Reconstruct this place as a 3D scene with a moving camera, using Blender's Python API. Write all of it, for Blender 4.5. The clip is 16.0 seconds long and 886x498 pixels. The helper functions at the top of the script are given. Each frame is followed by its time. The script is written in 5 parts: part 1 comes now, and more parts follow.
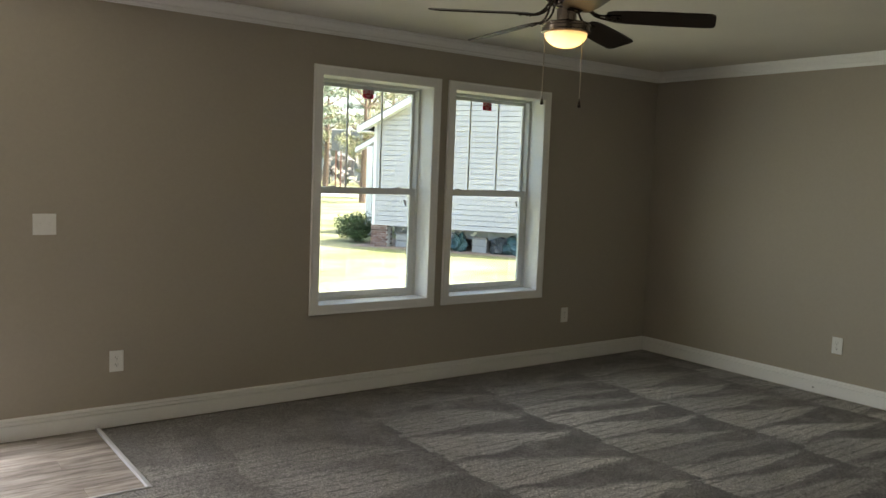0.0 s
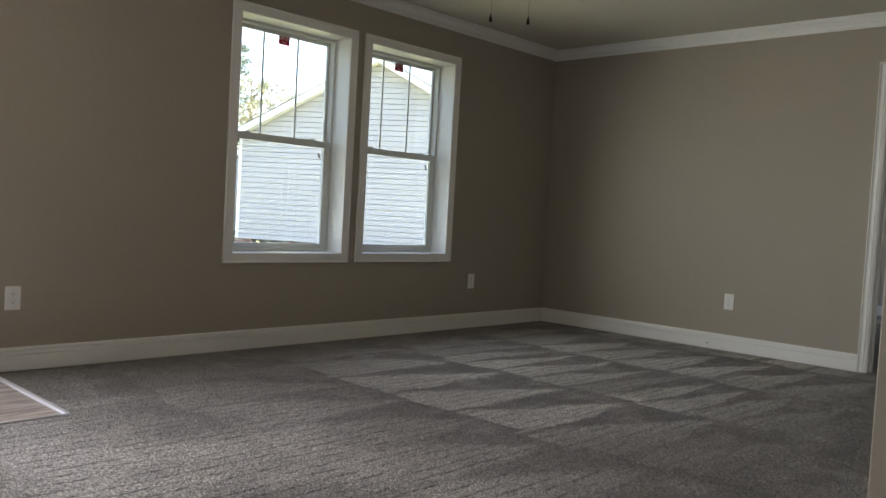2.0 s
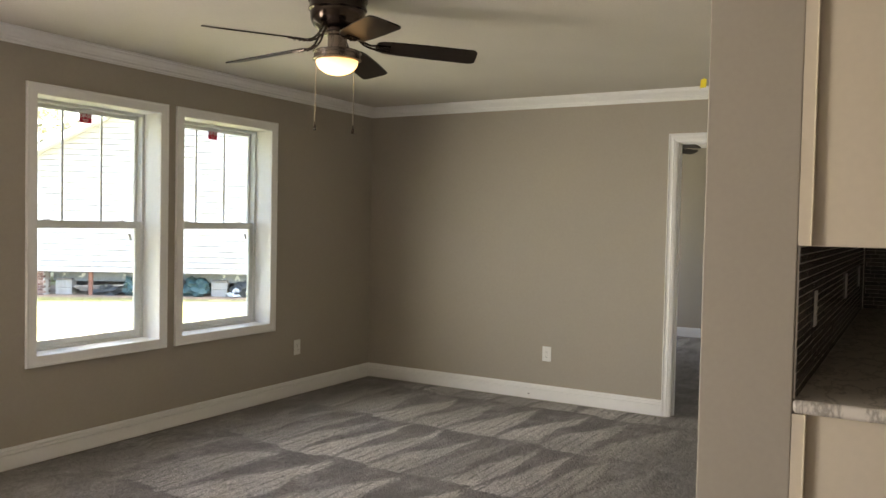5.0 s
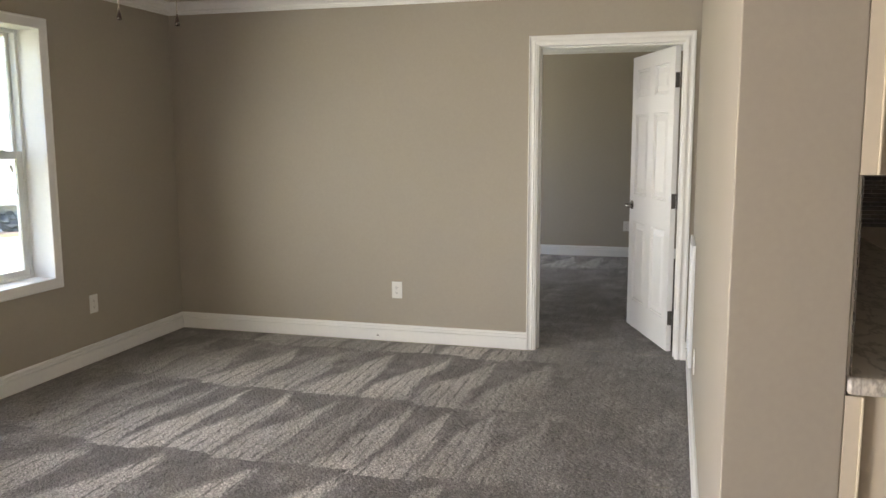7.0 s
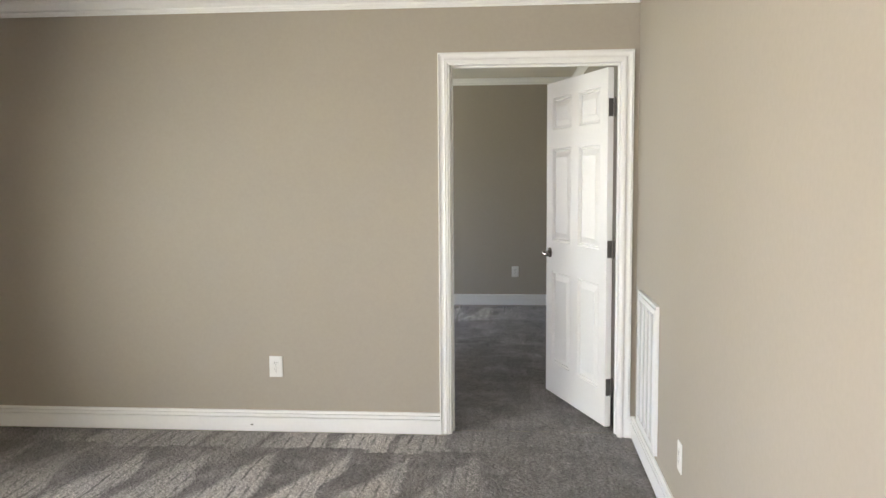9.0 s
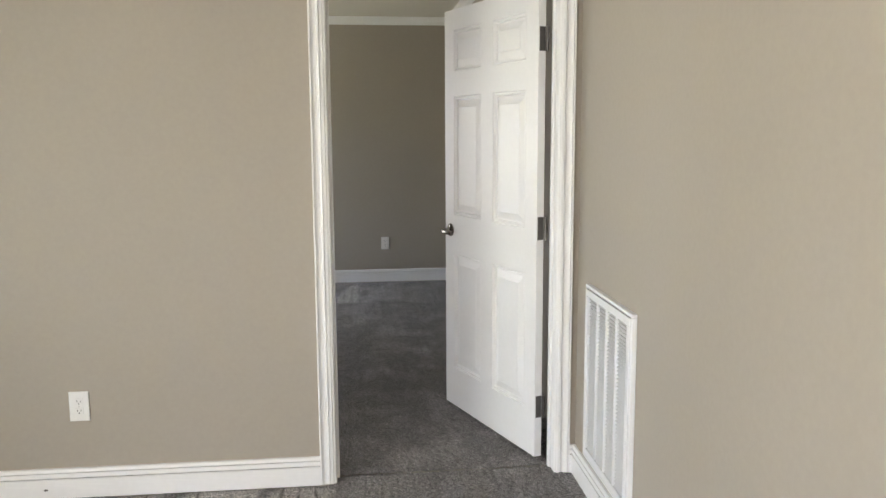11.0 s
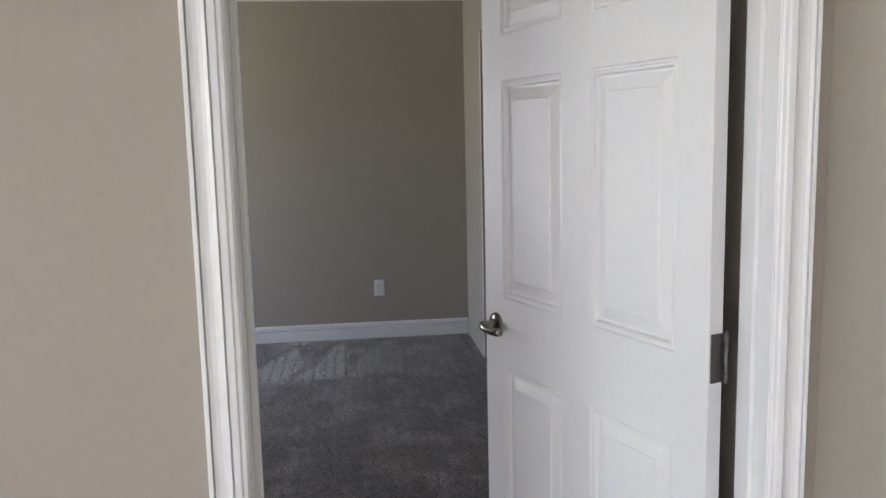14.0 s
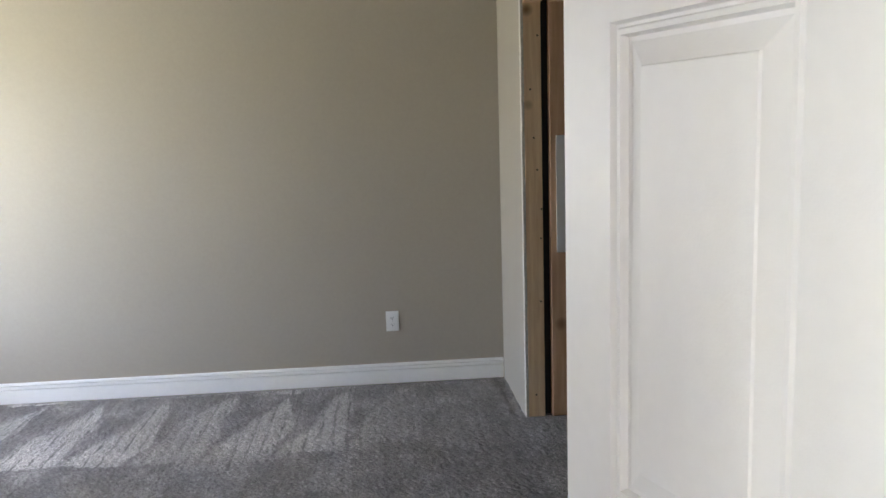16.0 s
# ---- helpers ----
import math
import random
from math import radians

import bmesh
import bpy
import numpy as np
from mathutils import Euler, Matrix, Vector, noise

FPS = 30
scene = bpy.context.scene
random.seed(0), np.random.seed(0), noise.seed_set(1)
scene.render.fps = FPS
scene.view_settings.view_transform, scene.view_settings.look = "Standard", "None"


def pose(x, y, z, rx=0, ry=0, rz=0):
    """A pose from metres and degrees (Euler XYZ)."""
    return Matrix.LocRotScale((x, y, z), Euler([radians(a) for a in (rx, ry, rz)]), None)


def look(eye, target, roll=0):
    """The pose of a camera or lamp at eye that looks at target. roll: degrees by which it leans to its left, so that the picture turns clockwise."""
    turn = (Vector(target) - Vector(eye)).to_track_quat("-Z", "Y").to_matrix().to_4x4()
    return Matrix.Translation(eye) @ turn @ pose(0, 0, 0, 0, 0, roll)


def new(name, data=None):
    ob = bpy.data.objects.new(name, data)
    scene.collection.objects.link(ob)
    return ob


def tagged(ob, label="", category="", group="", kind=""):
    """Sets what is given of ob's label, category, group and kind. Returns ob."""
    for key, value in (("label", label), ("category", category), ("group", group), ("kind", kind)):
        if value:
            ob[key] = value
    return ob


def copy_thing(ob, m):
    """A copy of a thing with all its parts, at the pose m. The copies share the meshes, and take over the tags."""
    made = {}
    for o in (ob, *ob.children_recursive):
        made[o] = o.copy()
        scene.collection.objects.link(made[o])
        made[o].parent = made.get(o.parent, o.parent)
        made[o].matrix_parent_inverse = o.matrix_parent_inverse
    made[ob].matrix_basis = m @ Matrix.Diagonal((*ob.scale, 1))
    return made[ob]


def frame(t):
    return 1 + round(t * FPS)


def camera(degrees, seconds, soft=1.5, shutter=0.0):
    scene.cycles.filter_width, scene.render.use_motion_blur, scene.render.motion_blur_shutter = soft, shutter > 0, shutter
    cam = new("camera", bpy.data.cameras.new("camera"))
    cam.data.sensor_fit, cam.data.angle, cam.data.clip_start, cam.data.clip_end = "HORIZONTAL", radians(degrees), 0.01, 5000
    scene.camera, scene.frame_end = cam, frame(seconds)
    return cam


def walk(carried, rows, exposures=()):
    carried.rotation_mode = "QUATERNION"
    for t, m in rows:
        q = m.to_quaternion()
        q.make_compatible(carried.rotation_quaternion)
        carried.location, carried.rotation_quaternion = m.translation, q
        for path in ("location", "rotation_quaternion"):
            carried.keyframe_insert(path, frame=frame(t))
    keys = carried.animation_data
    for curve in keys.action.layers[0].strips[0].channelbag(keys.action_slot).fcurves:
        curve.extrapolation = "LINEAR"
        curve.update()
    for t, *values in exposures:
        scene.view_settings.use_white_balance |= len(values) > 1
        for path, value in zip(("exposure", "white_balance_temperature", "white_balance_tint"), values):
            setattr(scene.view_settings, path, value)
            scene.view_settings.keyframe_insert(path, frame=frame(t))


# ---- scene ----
cam = camera(57.3, 16.0)
PATH = [
    (0, (0.489, -0.006, 1.518), (1.669, 1.598, 1.333), 2.2),
    (0.5, (0.417, 0.11, 1.476), (1.674, 1.657, 1.313), 1.7),
    (1, (0.317, 0.22, 1.335), (1.572, 1.767, 1.164), 2.7),
    (1.5, (0.244, 0.26, 1.124), (1.626, 1.7, 1.004), 2.6),
    (2, (0.191, 0.295, 0.936), (1.643, 1.668, 0.849), 3.2),
    (2.5, (0.141, 0.271, 0.824), (1.583, 1.651, 0.683), 5.7),
    (3, (0.117, 0.28, 0.811), (1.573, 1.645, 0.668), 6.5),
    (3.5, (0.095, 0.295, 0.842), (1.579, 1.633, 0.753), 6.7),
    (4, (0.116, 0.31, 1.033), (1.64, 1.606, 0.996), 4.4),
    (4.5, (0.129, 0.359, 1.259), (1.736, 1.549, 1.237), 1.9),
    (5, (0.14, 0.39, 1.439), (1.866, 1.399, 1.373), 1.2),
    (5.2, (0.166, 0.41, 1.479), (1.935, 1.337, 1.388), 1.1),
    (7.3, (0.893, 1.182, 1.478), (2.809, 1.679, 1.196), -0.9),
    (7.5, (0.959, 1.206, 1.467), (2.88, 1.687, 1.183), -1.6),
    (8, (1.232, 1.33, 1.49), (3.176, 1.724, 1.236), -2.0),
    (8.5, (1.483, 1.448, 1.464), (3.452, 1.723, 1.248), -0.7),
    (9, (1.779, 1.628, 1.467), (3.764, 1.795, 1.288), -0.4),
    (9.5, (2.062, 1.763, 1.468), (4.053, 1.836, 1.292), -2.2),
    (10, (2.405, 1.803, 1.454), (4.389, 1.801, 1.203), -1.7),
    (10.2, (2.528, 1.815, 1.452), (4.509, 1.742, 1.189), -0.9),
    (12.3, (3.844, 1.895, 1.47), (5.805, 1.635, 1.177), -0.3),
    (12.5, (3.975, 1.888, 1.469), (5.936, 1.628, 1.173), -0.6),
    (13, (4.323, 1.871, 1.484), (6.282, 1.598, 1.189), -1.5),
    (13.5, (4.622, 1.84, 1.489), (6.582, 1.571, 1.201), -1.9),
    (14, (4.946, 1.777, 1.49), (6.915, 1.553, 1.218), -1.3),
    (14.5, (5.237, 1.791, 1.477), (7.209, 1.645, 1.174), -1.3),
    (15, (5.541, 1.769, 1.497), (7.51, 1.617, 1.18), -1.5),
    (15.5, (5.863, 1.703, 1.499), (7.832, 1.516, 1.198), -0.6),
    (16, (6.19, 1.642, 1.521), (8.162, 1.485, 1.227), -1.8),
]
EXPOSURES = [(0.0, 2.72, 6900, 6), (1.0, 2.70, 6450, 8), (2.0, 2.80, 6500, 11), (3.5, 3.0, 6700, 12), (4.5, 3.18, 7050, 13), (5.0, 3.62, 7250, 14), (7.5, 4.05, 6850, 15), (8.0, 4.08, 6800, 15),
             (8.5, 4.36, 6650, 14), (10.0, 4.45, 6600, 14), (12.5, 4.02, 6500, 15), (14.0, 4.05, 6100, 19), (16.0, 4.75, 6350, 15)]
walk(cam, [(t, look(eye, target, roll)) for t, eye, target, roll in PATH], EXPOSURES)

# ---------------------------------------------------------------- light
SUN_EL, SUN_AZ = 64.0, 122.0          # degrees; azimuth clockwise from +y
world = bpy.data.worlds.new("world")
scene.world = world
world.use_nodes = True
wn = world.node_tree.nodes
sky = wn.new("ShaderNodeTexSky")
sky.sky_type = "NISHITA"
sky.sun_disc = False
sky.sun_elevation, sky.sun_rotation = radians(SUN_EL), radians(SUN_AZ)
sky.air_density, sky.dust_density = 1.0, 4.0
wn["Background"].inputs["Strength"].default_value = 0.15
world.node_tree.links.new(sky.outputs["Color"], wn["Background"].inputs["Color"])

sun_data = bpy.data.lights.new("sun", "SUN")
sun_data.energy, sun_data.angle, sun_data.color = 2.8, radians(0.5), (1.0, 0.95, 0.87)
sun = new("sun", sun_data)
to_sun = Vector((math.sin(radians(SUN_AZ)) * math.cos(radians(SUN_EL)), math.cos(radians(SUN_AZ)) * math.cos(radians(SUN_EL)), math.sin(radians(SUN_EL))))
sun.matrix_world = look(to_sun * 60, (0, 0, 0))



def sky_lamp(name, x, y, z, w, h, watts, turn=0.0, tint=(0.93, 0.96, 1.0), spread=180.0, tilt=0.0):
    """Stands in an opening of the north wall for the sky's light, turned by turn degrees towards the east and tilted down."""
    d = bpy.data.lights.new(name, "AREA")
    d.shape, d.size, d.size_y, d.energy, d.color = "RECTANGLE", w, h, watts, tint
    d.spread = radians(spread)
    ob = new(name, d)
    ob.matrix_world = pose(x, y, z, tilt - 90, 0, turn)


sky_lamp("entry_sky", 0.15, 4.93, 1.02, 1.55, 2.0, 15.5, tint=(1.0, 0.97, 0.98))
for wx, watts in ((3.045, 0.44), (3.44, 0.38), (4.122, 0.28), (4.52, 0.22)):
    sky_lamp("window_sky", wx, 4.840, 1.37, 0.11, 1.44, watts, 30.0, (0.97, 1.0, 0.90), 104.0, 10.0)
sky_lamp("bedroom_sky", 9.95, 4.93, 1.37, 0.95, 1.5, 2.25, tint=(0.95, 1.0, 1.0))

# ---------------------------------------------------------------- plan
EAST, NORTH, SOUTH = 6.30, 4.773, 0.937      # faces of the living room walls
STUB, STUB_Y = 2.745, 0.968                                  # free end of the wall beside the kitchen
WEST, KSOUTH, KEAST = -3.2, -3.2, 6.20
BED_W, BED_E = 6.415, 10.99
BED_S = 0.905
CEIL, CEIL_B = 2.475, 2.55
GROUND = -0.78
OUT_N = 5.005                                 # outer face of the north wall
WIN = [(2.988, 3.863), (4.065, 4.940)]
WZ = (0.616, 2.124)
DOOR_Y, DOOR_Z = (1.032, 1.963), 2.075
CARPET_W, VINYL_S = 1.605, 3.765


# ---------------------------------------------------------------- materials
def material(name, base=(0.5, 0.5, 0.5), rough=0.5, metal=0.0, grain=0.0, grain_scale=40.0, stain=0.0, stain_scale=1.5, bump=0.0, bump_scale=200.0, coat=0.0):
    m = bpy.data.materials.new(name)
    m.use_nodes = True
    nt = m.node_tree
    b = nt.nodes["Principled BSDF"]
    b.inputs["Base Color"].default_value = (*base, 1)
    b.inputs["Roughness"].default_value = rough
    b.inputs["Metallic"].default_value = metal
    b.inputs["Coat Weight"].default_value = coat
    tc = nt.nodes.new("ShaderNodeTexCoord")
    if grain or stain:
        value = None
        for amount, scale in ((grain, grain_scale), (stain, stain_scale)):
            if not amount:
                continue
            n = nt.nodes.new("ShaderNodeTexNoise")
            n.inputs["Scale"].default_value, n.inputs["Detail"].default_value = scale, 4
            nt.links.new(tc.outputs["Object"], n.inputs["Vector"])
            r = nt.nodes.new("ShaderNodeMapRange")
            r.inputs["From Min"].default_value, r.inputs["From Max"].default_value = 0.3, 0.7
            r.inputs["To Min"].default_value, r.inputs["To Max"].default_value = 1 - amount, 1 + amount
            nt.links.new(n.outputs["Fac"], r.inputs["Value"])
            if value is None:
                value = r.outputs["Result"]
            else:
                mu = nt.nodes.new("ShaderNodeMath")
                mu.operation = "MULTIPLY"
                nt.links.new(value, mu.inputs[0])
                nt.links.new(r.outputs["Result"], mu.inputs[1])
                value = mu.outputs[0]
        mix = nt.nodes.new("ShaderNodeVectorMath")
        mix.operation = "SCALE"
        mix.inputs[0].default_value = base
        nt.links.new(value, mix.inputs["Scale"])
        nt.links.new(mix.outputs[0], b.inputs["Base Color"])
    if bump:
        n = nt.nodes.new("ShaderNodeTexNoise")
        n.inputs["Scale"].default_value, n.inputs["Detail"].default_value = bump_scale, 3
        nt.links.new(tc.outputs["Object"], n.inputs["Vector"])
        bp = nt.nodes.new("ShaderNodeBump")
        bp.inputs["Strength"].default_value, bp.inputs["Distance"].default_value = bump, 0.002
        nt.links.new(n.outputs["Fac"], bp.inputs["Height"])
        nt.links.new(bp.outputs["Normal"], b.inputs["Normal"])
    return m


def math_node(nt, op, a, b=None):
    n = nt.nodes.new("ShaderNodeMath")
    n.operation = op
    for i, v in enumerate((a, b)):
        if v is None:
            continue
        if isinstance(v, (int, float)):
            n.inputs[i].default_value = v
        else:
            nt.links.new(v, n.inputs[i])
    return n.outputs[0]


def noise_node(nt, vec, scale, detail=3.0, rough=0.5):
    n = nt.nodes.new("ShaderNodeTexNoise")
    n.inputs["Scale"].default_value, n.inputs["Detail"].default_value, n.inputs["Roughness"].default_value = scale, detail, rough
    nt.links.new(vec, n.inputs["Vector"])
    return n.outputs["Fac"]


def remap(nt, v, a, b, c, d):
    n = nt.nodes.new("ShaderNodeMapRange")
    nt.links.new(v, n.inputs["Value"])
    for key, x in zip(("From Min", "From Max", "To Min", "To Max"), (a, b, c, d)):
        n.inputs[key].default_value = x
    return n.outputs["Result"]


def mixcol(nt, fac, a, b):
    n = nt.nodes.new("ShaderNodeMix")
    n.data_type = "RGBA"
    if isinstance(fac, (int, float)):
        n.inputs[0].default_value = fac
    else:
        nt.links.new(fac, n.inputs[0])
    for i, v in ((6, a), (7, b)):
        if isinstance(v, tuple):
            n.inputs[i].default_value = (*v, 1)
        else:
            nt.links.new(v, n.inputs[i])
    return n.outputs[2]


def carpet_material():
    """Grey cut pile with the lay of the vacuum strokes: wedges in bands one metre long, their sheen put into the
    colour.
    """
    m = bpy.data.materials.new("carpet")
    m.use_nodes = True
    nt = m.node_tree
    b = nt.nodes["Principled BSDF"]
    tc = nt.nodes.new("ShaderNodeTexCoord")
    pos = tc.outputs["Object"]
    warp = nt.nodes.new("ShaderNodeTexNoise")
    warp.inputs["Scale"].default_value, warp.inputs["Detail"].default_value = 1.7, 2
    nt.links.new(pos, warp.inputs["Vector"])
    w2 = nt.nodes.new("ShaderNodeVectorMath")
    w2.operation = "MULTIPLY_ADD"
    nt.links.new(warp.outputs["Color"], w2.inputs[0])
    w2.inputs[1].default_value, w2.inputs[2].default_value = (0.13, 0.26, 0), (-0.065, -0.13, 0)
    ad = nt.nodes.new("ShaderNodeVectorMath")
    ad.operation = "ADD"
    nt.links.new(pos, ad.inputs[0])
    nt.links.new(w2.outputs[0], ad.inputs[1])
    fuzz = nt.nodes.new("ShaderNodeTexNoise")
    fuzz.inputs["Scale"].default_value, fuzz.inputs["Detail"].default_value = 45, 2
    nt.links.new(pos, fuzz.inputs["Vector"])
    f2 = nt.nodes.new("ShaderNodeVectorMath")
    f2.operation = "MULTIPLY_ADD"
    nt.links.new(fuzz.outputs["Color"], f2.inputs[0])
    f2.inputs[1].default_value = (0.05, 0.05, 0)
    nt.links.new(ad.outputs[0], f2.inputs[2])
    sep = nt.nodes.new("ShaderNodeSeparateXYZ")
    nt.links.new(f2.outputs[0], sep.inputs[0])
    x, y = sep.outputs["X"], sep.outputs["Y"]
    # each stroke ends a little short of or past the next
    white = nt.nodes.new("ShaderNodeTexWhiteNoise")
    white.noise_dimensions = "1D"
    nt.links.new(math_node(nt, "FLOOR", math_node(nt, "MULTIPLY", y, 2.85)), white.inputs["W"])
    jog = math_node(nt, "MULTIPLY", math_node(nt, "SUBTRACT", white.outputs["Value"], 0.5), 0.16)
    band = math_node(nt, "ADD", math_node(nt, "DIVIDE", math_node(nt, "SUBTRACT", x, 5.05), 0.985), jog)
    u = math_node(nt, "FRACT", band)
    row = math_node(nt, "FLOOR", band)
    shift = math_node(nt, "ADD", math_node(nt, "MULTIPLY", row, 0.417), 0.145)
    # short strokes in the second band from the east wall, broad ones beyond it
    second = math_node(nt, "COMPARE", row, -1.0)
    beyond = math_node(nt, "LESS_THAN", row, -1.5)
    pitch = math_node(nt, "SUBTRACT", math_node(nt, "MULTIPLY", beyond, 0.65), math_node(nt, "ADD", math_node(nt, "MULTIPLY", second, 1.15), 2.85))
    stroke = math_node(nt, "ADD", math_node(nt, "MULTIPLY", y, pitch), shift)
    f = math_node(nt, "FRACT", stroke)
    each = nt.nodes.new("ShaderNodeTexWhiteNoise")
    each.noise_dimensions = "1D"
    nt.links.new(math_node(nt, "ADD", math_node(nt, "FLOOR", stroke), math_node(nt, "MULTIPLY", row, 17.0)), each.inputs["W"])
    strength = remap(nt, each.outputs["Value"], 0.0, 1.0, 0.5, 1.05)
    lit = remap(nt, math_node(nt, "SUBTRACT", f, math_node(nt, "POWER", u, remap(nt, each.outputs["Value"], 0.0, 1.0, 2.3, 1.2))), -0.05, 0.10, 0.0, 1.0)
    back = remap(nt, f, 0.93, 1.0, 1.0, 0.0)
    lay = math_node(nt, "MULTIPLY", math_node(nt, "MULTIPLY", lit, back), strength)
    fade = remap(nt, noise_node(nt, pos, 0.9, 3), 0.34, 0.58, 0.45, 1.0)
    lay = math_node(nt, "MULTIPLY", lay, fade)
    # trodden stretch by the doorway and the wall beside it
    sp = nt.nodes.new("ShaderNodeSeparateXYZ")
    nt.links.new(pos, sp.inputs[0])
    # the second factor paints shade along the north wall
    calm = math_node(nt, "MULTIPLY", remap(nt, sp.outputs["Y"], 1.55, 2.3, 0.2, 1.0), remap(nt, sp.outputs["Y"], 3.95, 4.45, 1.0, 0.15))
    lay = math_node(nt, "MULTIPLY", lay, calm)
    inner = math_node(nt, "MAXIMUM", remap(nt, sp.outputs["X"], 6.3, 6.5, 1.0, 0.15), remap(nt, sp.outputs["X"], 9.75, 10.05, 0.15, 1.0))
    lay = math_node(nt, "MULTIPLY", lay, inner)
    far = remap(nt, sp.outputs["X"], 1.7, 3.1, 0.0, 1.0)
    # paler towards the entry: pile lay, and the entry's light put into the colour
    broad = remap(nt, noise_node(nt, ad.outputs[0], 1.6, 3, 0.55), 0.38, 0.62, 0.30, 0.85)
    # shade below the north wall is painted in here too
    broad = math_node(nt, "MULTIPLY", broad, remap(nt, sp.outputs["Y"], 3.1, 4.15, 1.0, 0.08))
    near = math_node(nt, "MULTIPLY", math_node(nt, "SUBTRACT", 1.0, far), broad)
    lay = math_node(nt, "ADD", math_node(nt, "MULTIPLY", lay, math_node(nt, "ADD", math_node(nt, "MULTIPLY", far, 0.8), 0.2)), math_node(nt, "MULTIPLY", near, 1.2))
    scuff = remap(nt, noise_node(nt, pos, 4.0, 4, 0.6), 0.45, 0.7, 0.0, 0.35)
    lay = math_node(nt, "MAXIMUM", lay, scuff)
    # ridges left by the brush, along the stroke
    wv = nt.nodes.new("ShaderNodeTexWave")
    wv.bands_direction = "Y"
    wv.inputs["Scale"].default_value, wv.inputs["Distortion"].default_value, wv.inputs["Detail"].default_value = 4.6, 1.6, 3.0
    wv.inputs["Detail Scale"].default_value = 1.4
    nt.links.new(pos, wv.inputs["Vector"])
    # the seams come and go
    dash = remap(nt, noise_node(nt, pos, 9.0, 4, 0.65), 0.42, 0.58, 0.1, 1.0)
    seam = math_node(nt, "MULTIPLY", remap(nt, wv.outputs["Fac"], 0.0, 0.17, -1.0, 0.06), dash)
    ridge = math_node(nt, "ADD", math_node(nt, "MULTIPLY", math_node(nt, "MULTIPLY", seam, math_node(nt, "MINIMUM", math_node(nt, "MULTIPLY", lay, 2.0), 1.0)), 0.68), 1.0)
    tuft = noise_node(nt, pos, 195, 3, 0.75)
    clump = noise_node(nt, pos, 85, 3, 0.65)
    speck = math_node(nt, "MULTIPLY", remap(nt, tuft, 0.38, 0.62, 0.15, 1.85), remap(nt, clump, 0.38, 0.62, 0.66, 1.34))
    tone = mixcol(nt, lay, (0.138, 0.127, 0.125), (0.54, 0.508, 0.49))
    sc = nt.nodes.new("ShaderNodeVectorMath")
    sc.operation = "SCALE"
    nt.links.new(tone, sc.inputs[0])
    nt.links.new(math_node(nt, "MULTIPLY", speck, ridge), sc.inputs["Scale"])
    nt.links.new(sc.outputs[0], b.inputs["Base Color"])
    b.inputs["Roughness"].default_value = 1.0
    b.inputs["Specular IOR Level"].default_value = 0.05
    b.inputs["Sheen Weight"].default_value = 0.25
    b.inputs["Sheen Roughness"].default_value = 0.6
    bp = nt.nodes.new("ShaderNodeBump")
    bp.inputs["Strength"].default_value, bp.inputs["Distance"].default_value = 0.9, 0.008
    nt.links.new(math_node(nt, "ADD", math_node(nt, "ADD", tuft, math_node(nt, "MULTIPLY", clump, 0.4)), math_node(nt, "MULTIPLY", wv.outputs["Fac"], 0.25)), bp.inputs["Height"])
    nt.links.new(bp.outputs["Normal"], b.inputs["Normal"])
    return m


def wood_material(name, dark, light, scale=(1.0, 14.0, 14.0), rough=0.5, spec=0.5, knots=0.0, coat=0.0):
    m = bpy.data.materials.new(name)
    m.use_nodes = True
    nt = m.node_tree
    b = nt.nodes["Principled BSDF"]
    tc = nt.nodes.new("ShaderNodeTexCoord")
    info = nt.nodes.new("ShaderNodeObjectInfo")
    mp = nt.nodes.new("ShaderNodeMapping")
    mp.inputs["Scale"].default_value = scale
    nt.links.new(tc.outputs["Object"], mp.inputs["Vector"])
    off = nt.nodes.new("ShaderNodeCombineXYZ")
    far = math_node(nt, "MULTIPLY", info.outputs["Random"], 37.0)
    nt.links.new(far, off.inputs["X"])
    nt.links.new(far, off.inputs["Z"])
    nt.links.new(off.outputs[0], mp.inputs["Location"])
    grain = noise_node(nt, mp.outputs[0], 2.2, 6, 0.65)
    fac = remap(nt, grain, 0.32, 0.66, 0.0, 1.0)
    shade = remap(nt, info.outputs["Random"], 0, 1, 0.82, 1.14)
    col = mixcol(nt, fac, dark, light)
    if knots:
        k = nt.nodes.new("ShaderNodeTexVoronoi")
        k.inputs["Scale"].default_value = knots
        nt.links.new(tc.outputs["Object"], k.inputs["Vector"])
        col = mixcol(nt, remap(nt, k.outputs["Distance"], 0.05, 0.13, 0.85, 0.0), col, (0.10, 0.045, 0.02))
    sc = nt.nodes.new("ShaderNodeVectorMath")
    sc.operation = "SCALE"
    nt.links.new(col, sc.inputs[0])
    nt.links.new(shade, sc.inputs["Scale"])
    nt.links.new(sc.outputs[0], b.inputs["Base Color"])
    b.inputs["Roughness"].default_value = rough
    b.inputs["Specular IOR Level"].default_value = spec
    b.inputs["Coat Weight"].default_value = coat
    bp = nt.nodes.new("ShaderNodeBump")
    bp.inputs["Strength"].default_value, bp.inputs["Distance"].default_value = 0.25, 0.001
    nt.links.new(grain, bp.inputs["Height"])
    nt.links.new(bp.outputs["Normal"], b.inputs["Normal"])
    return m


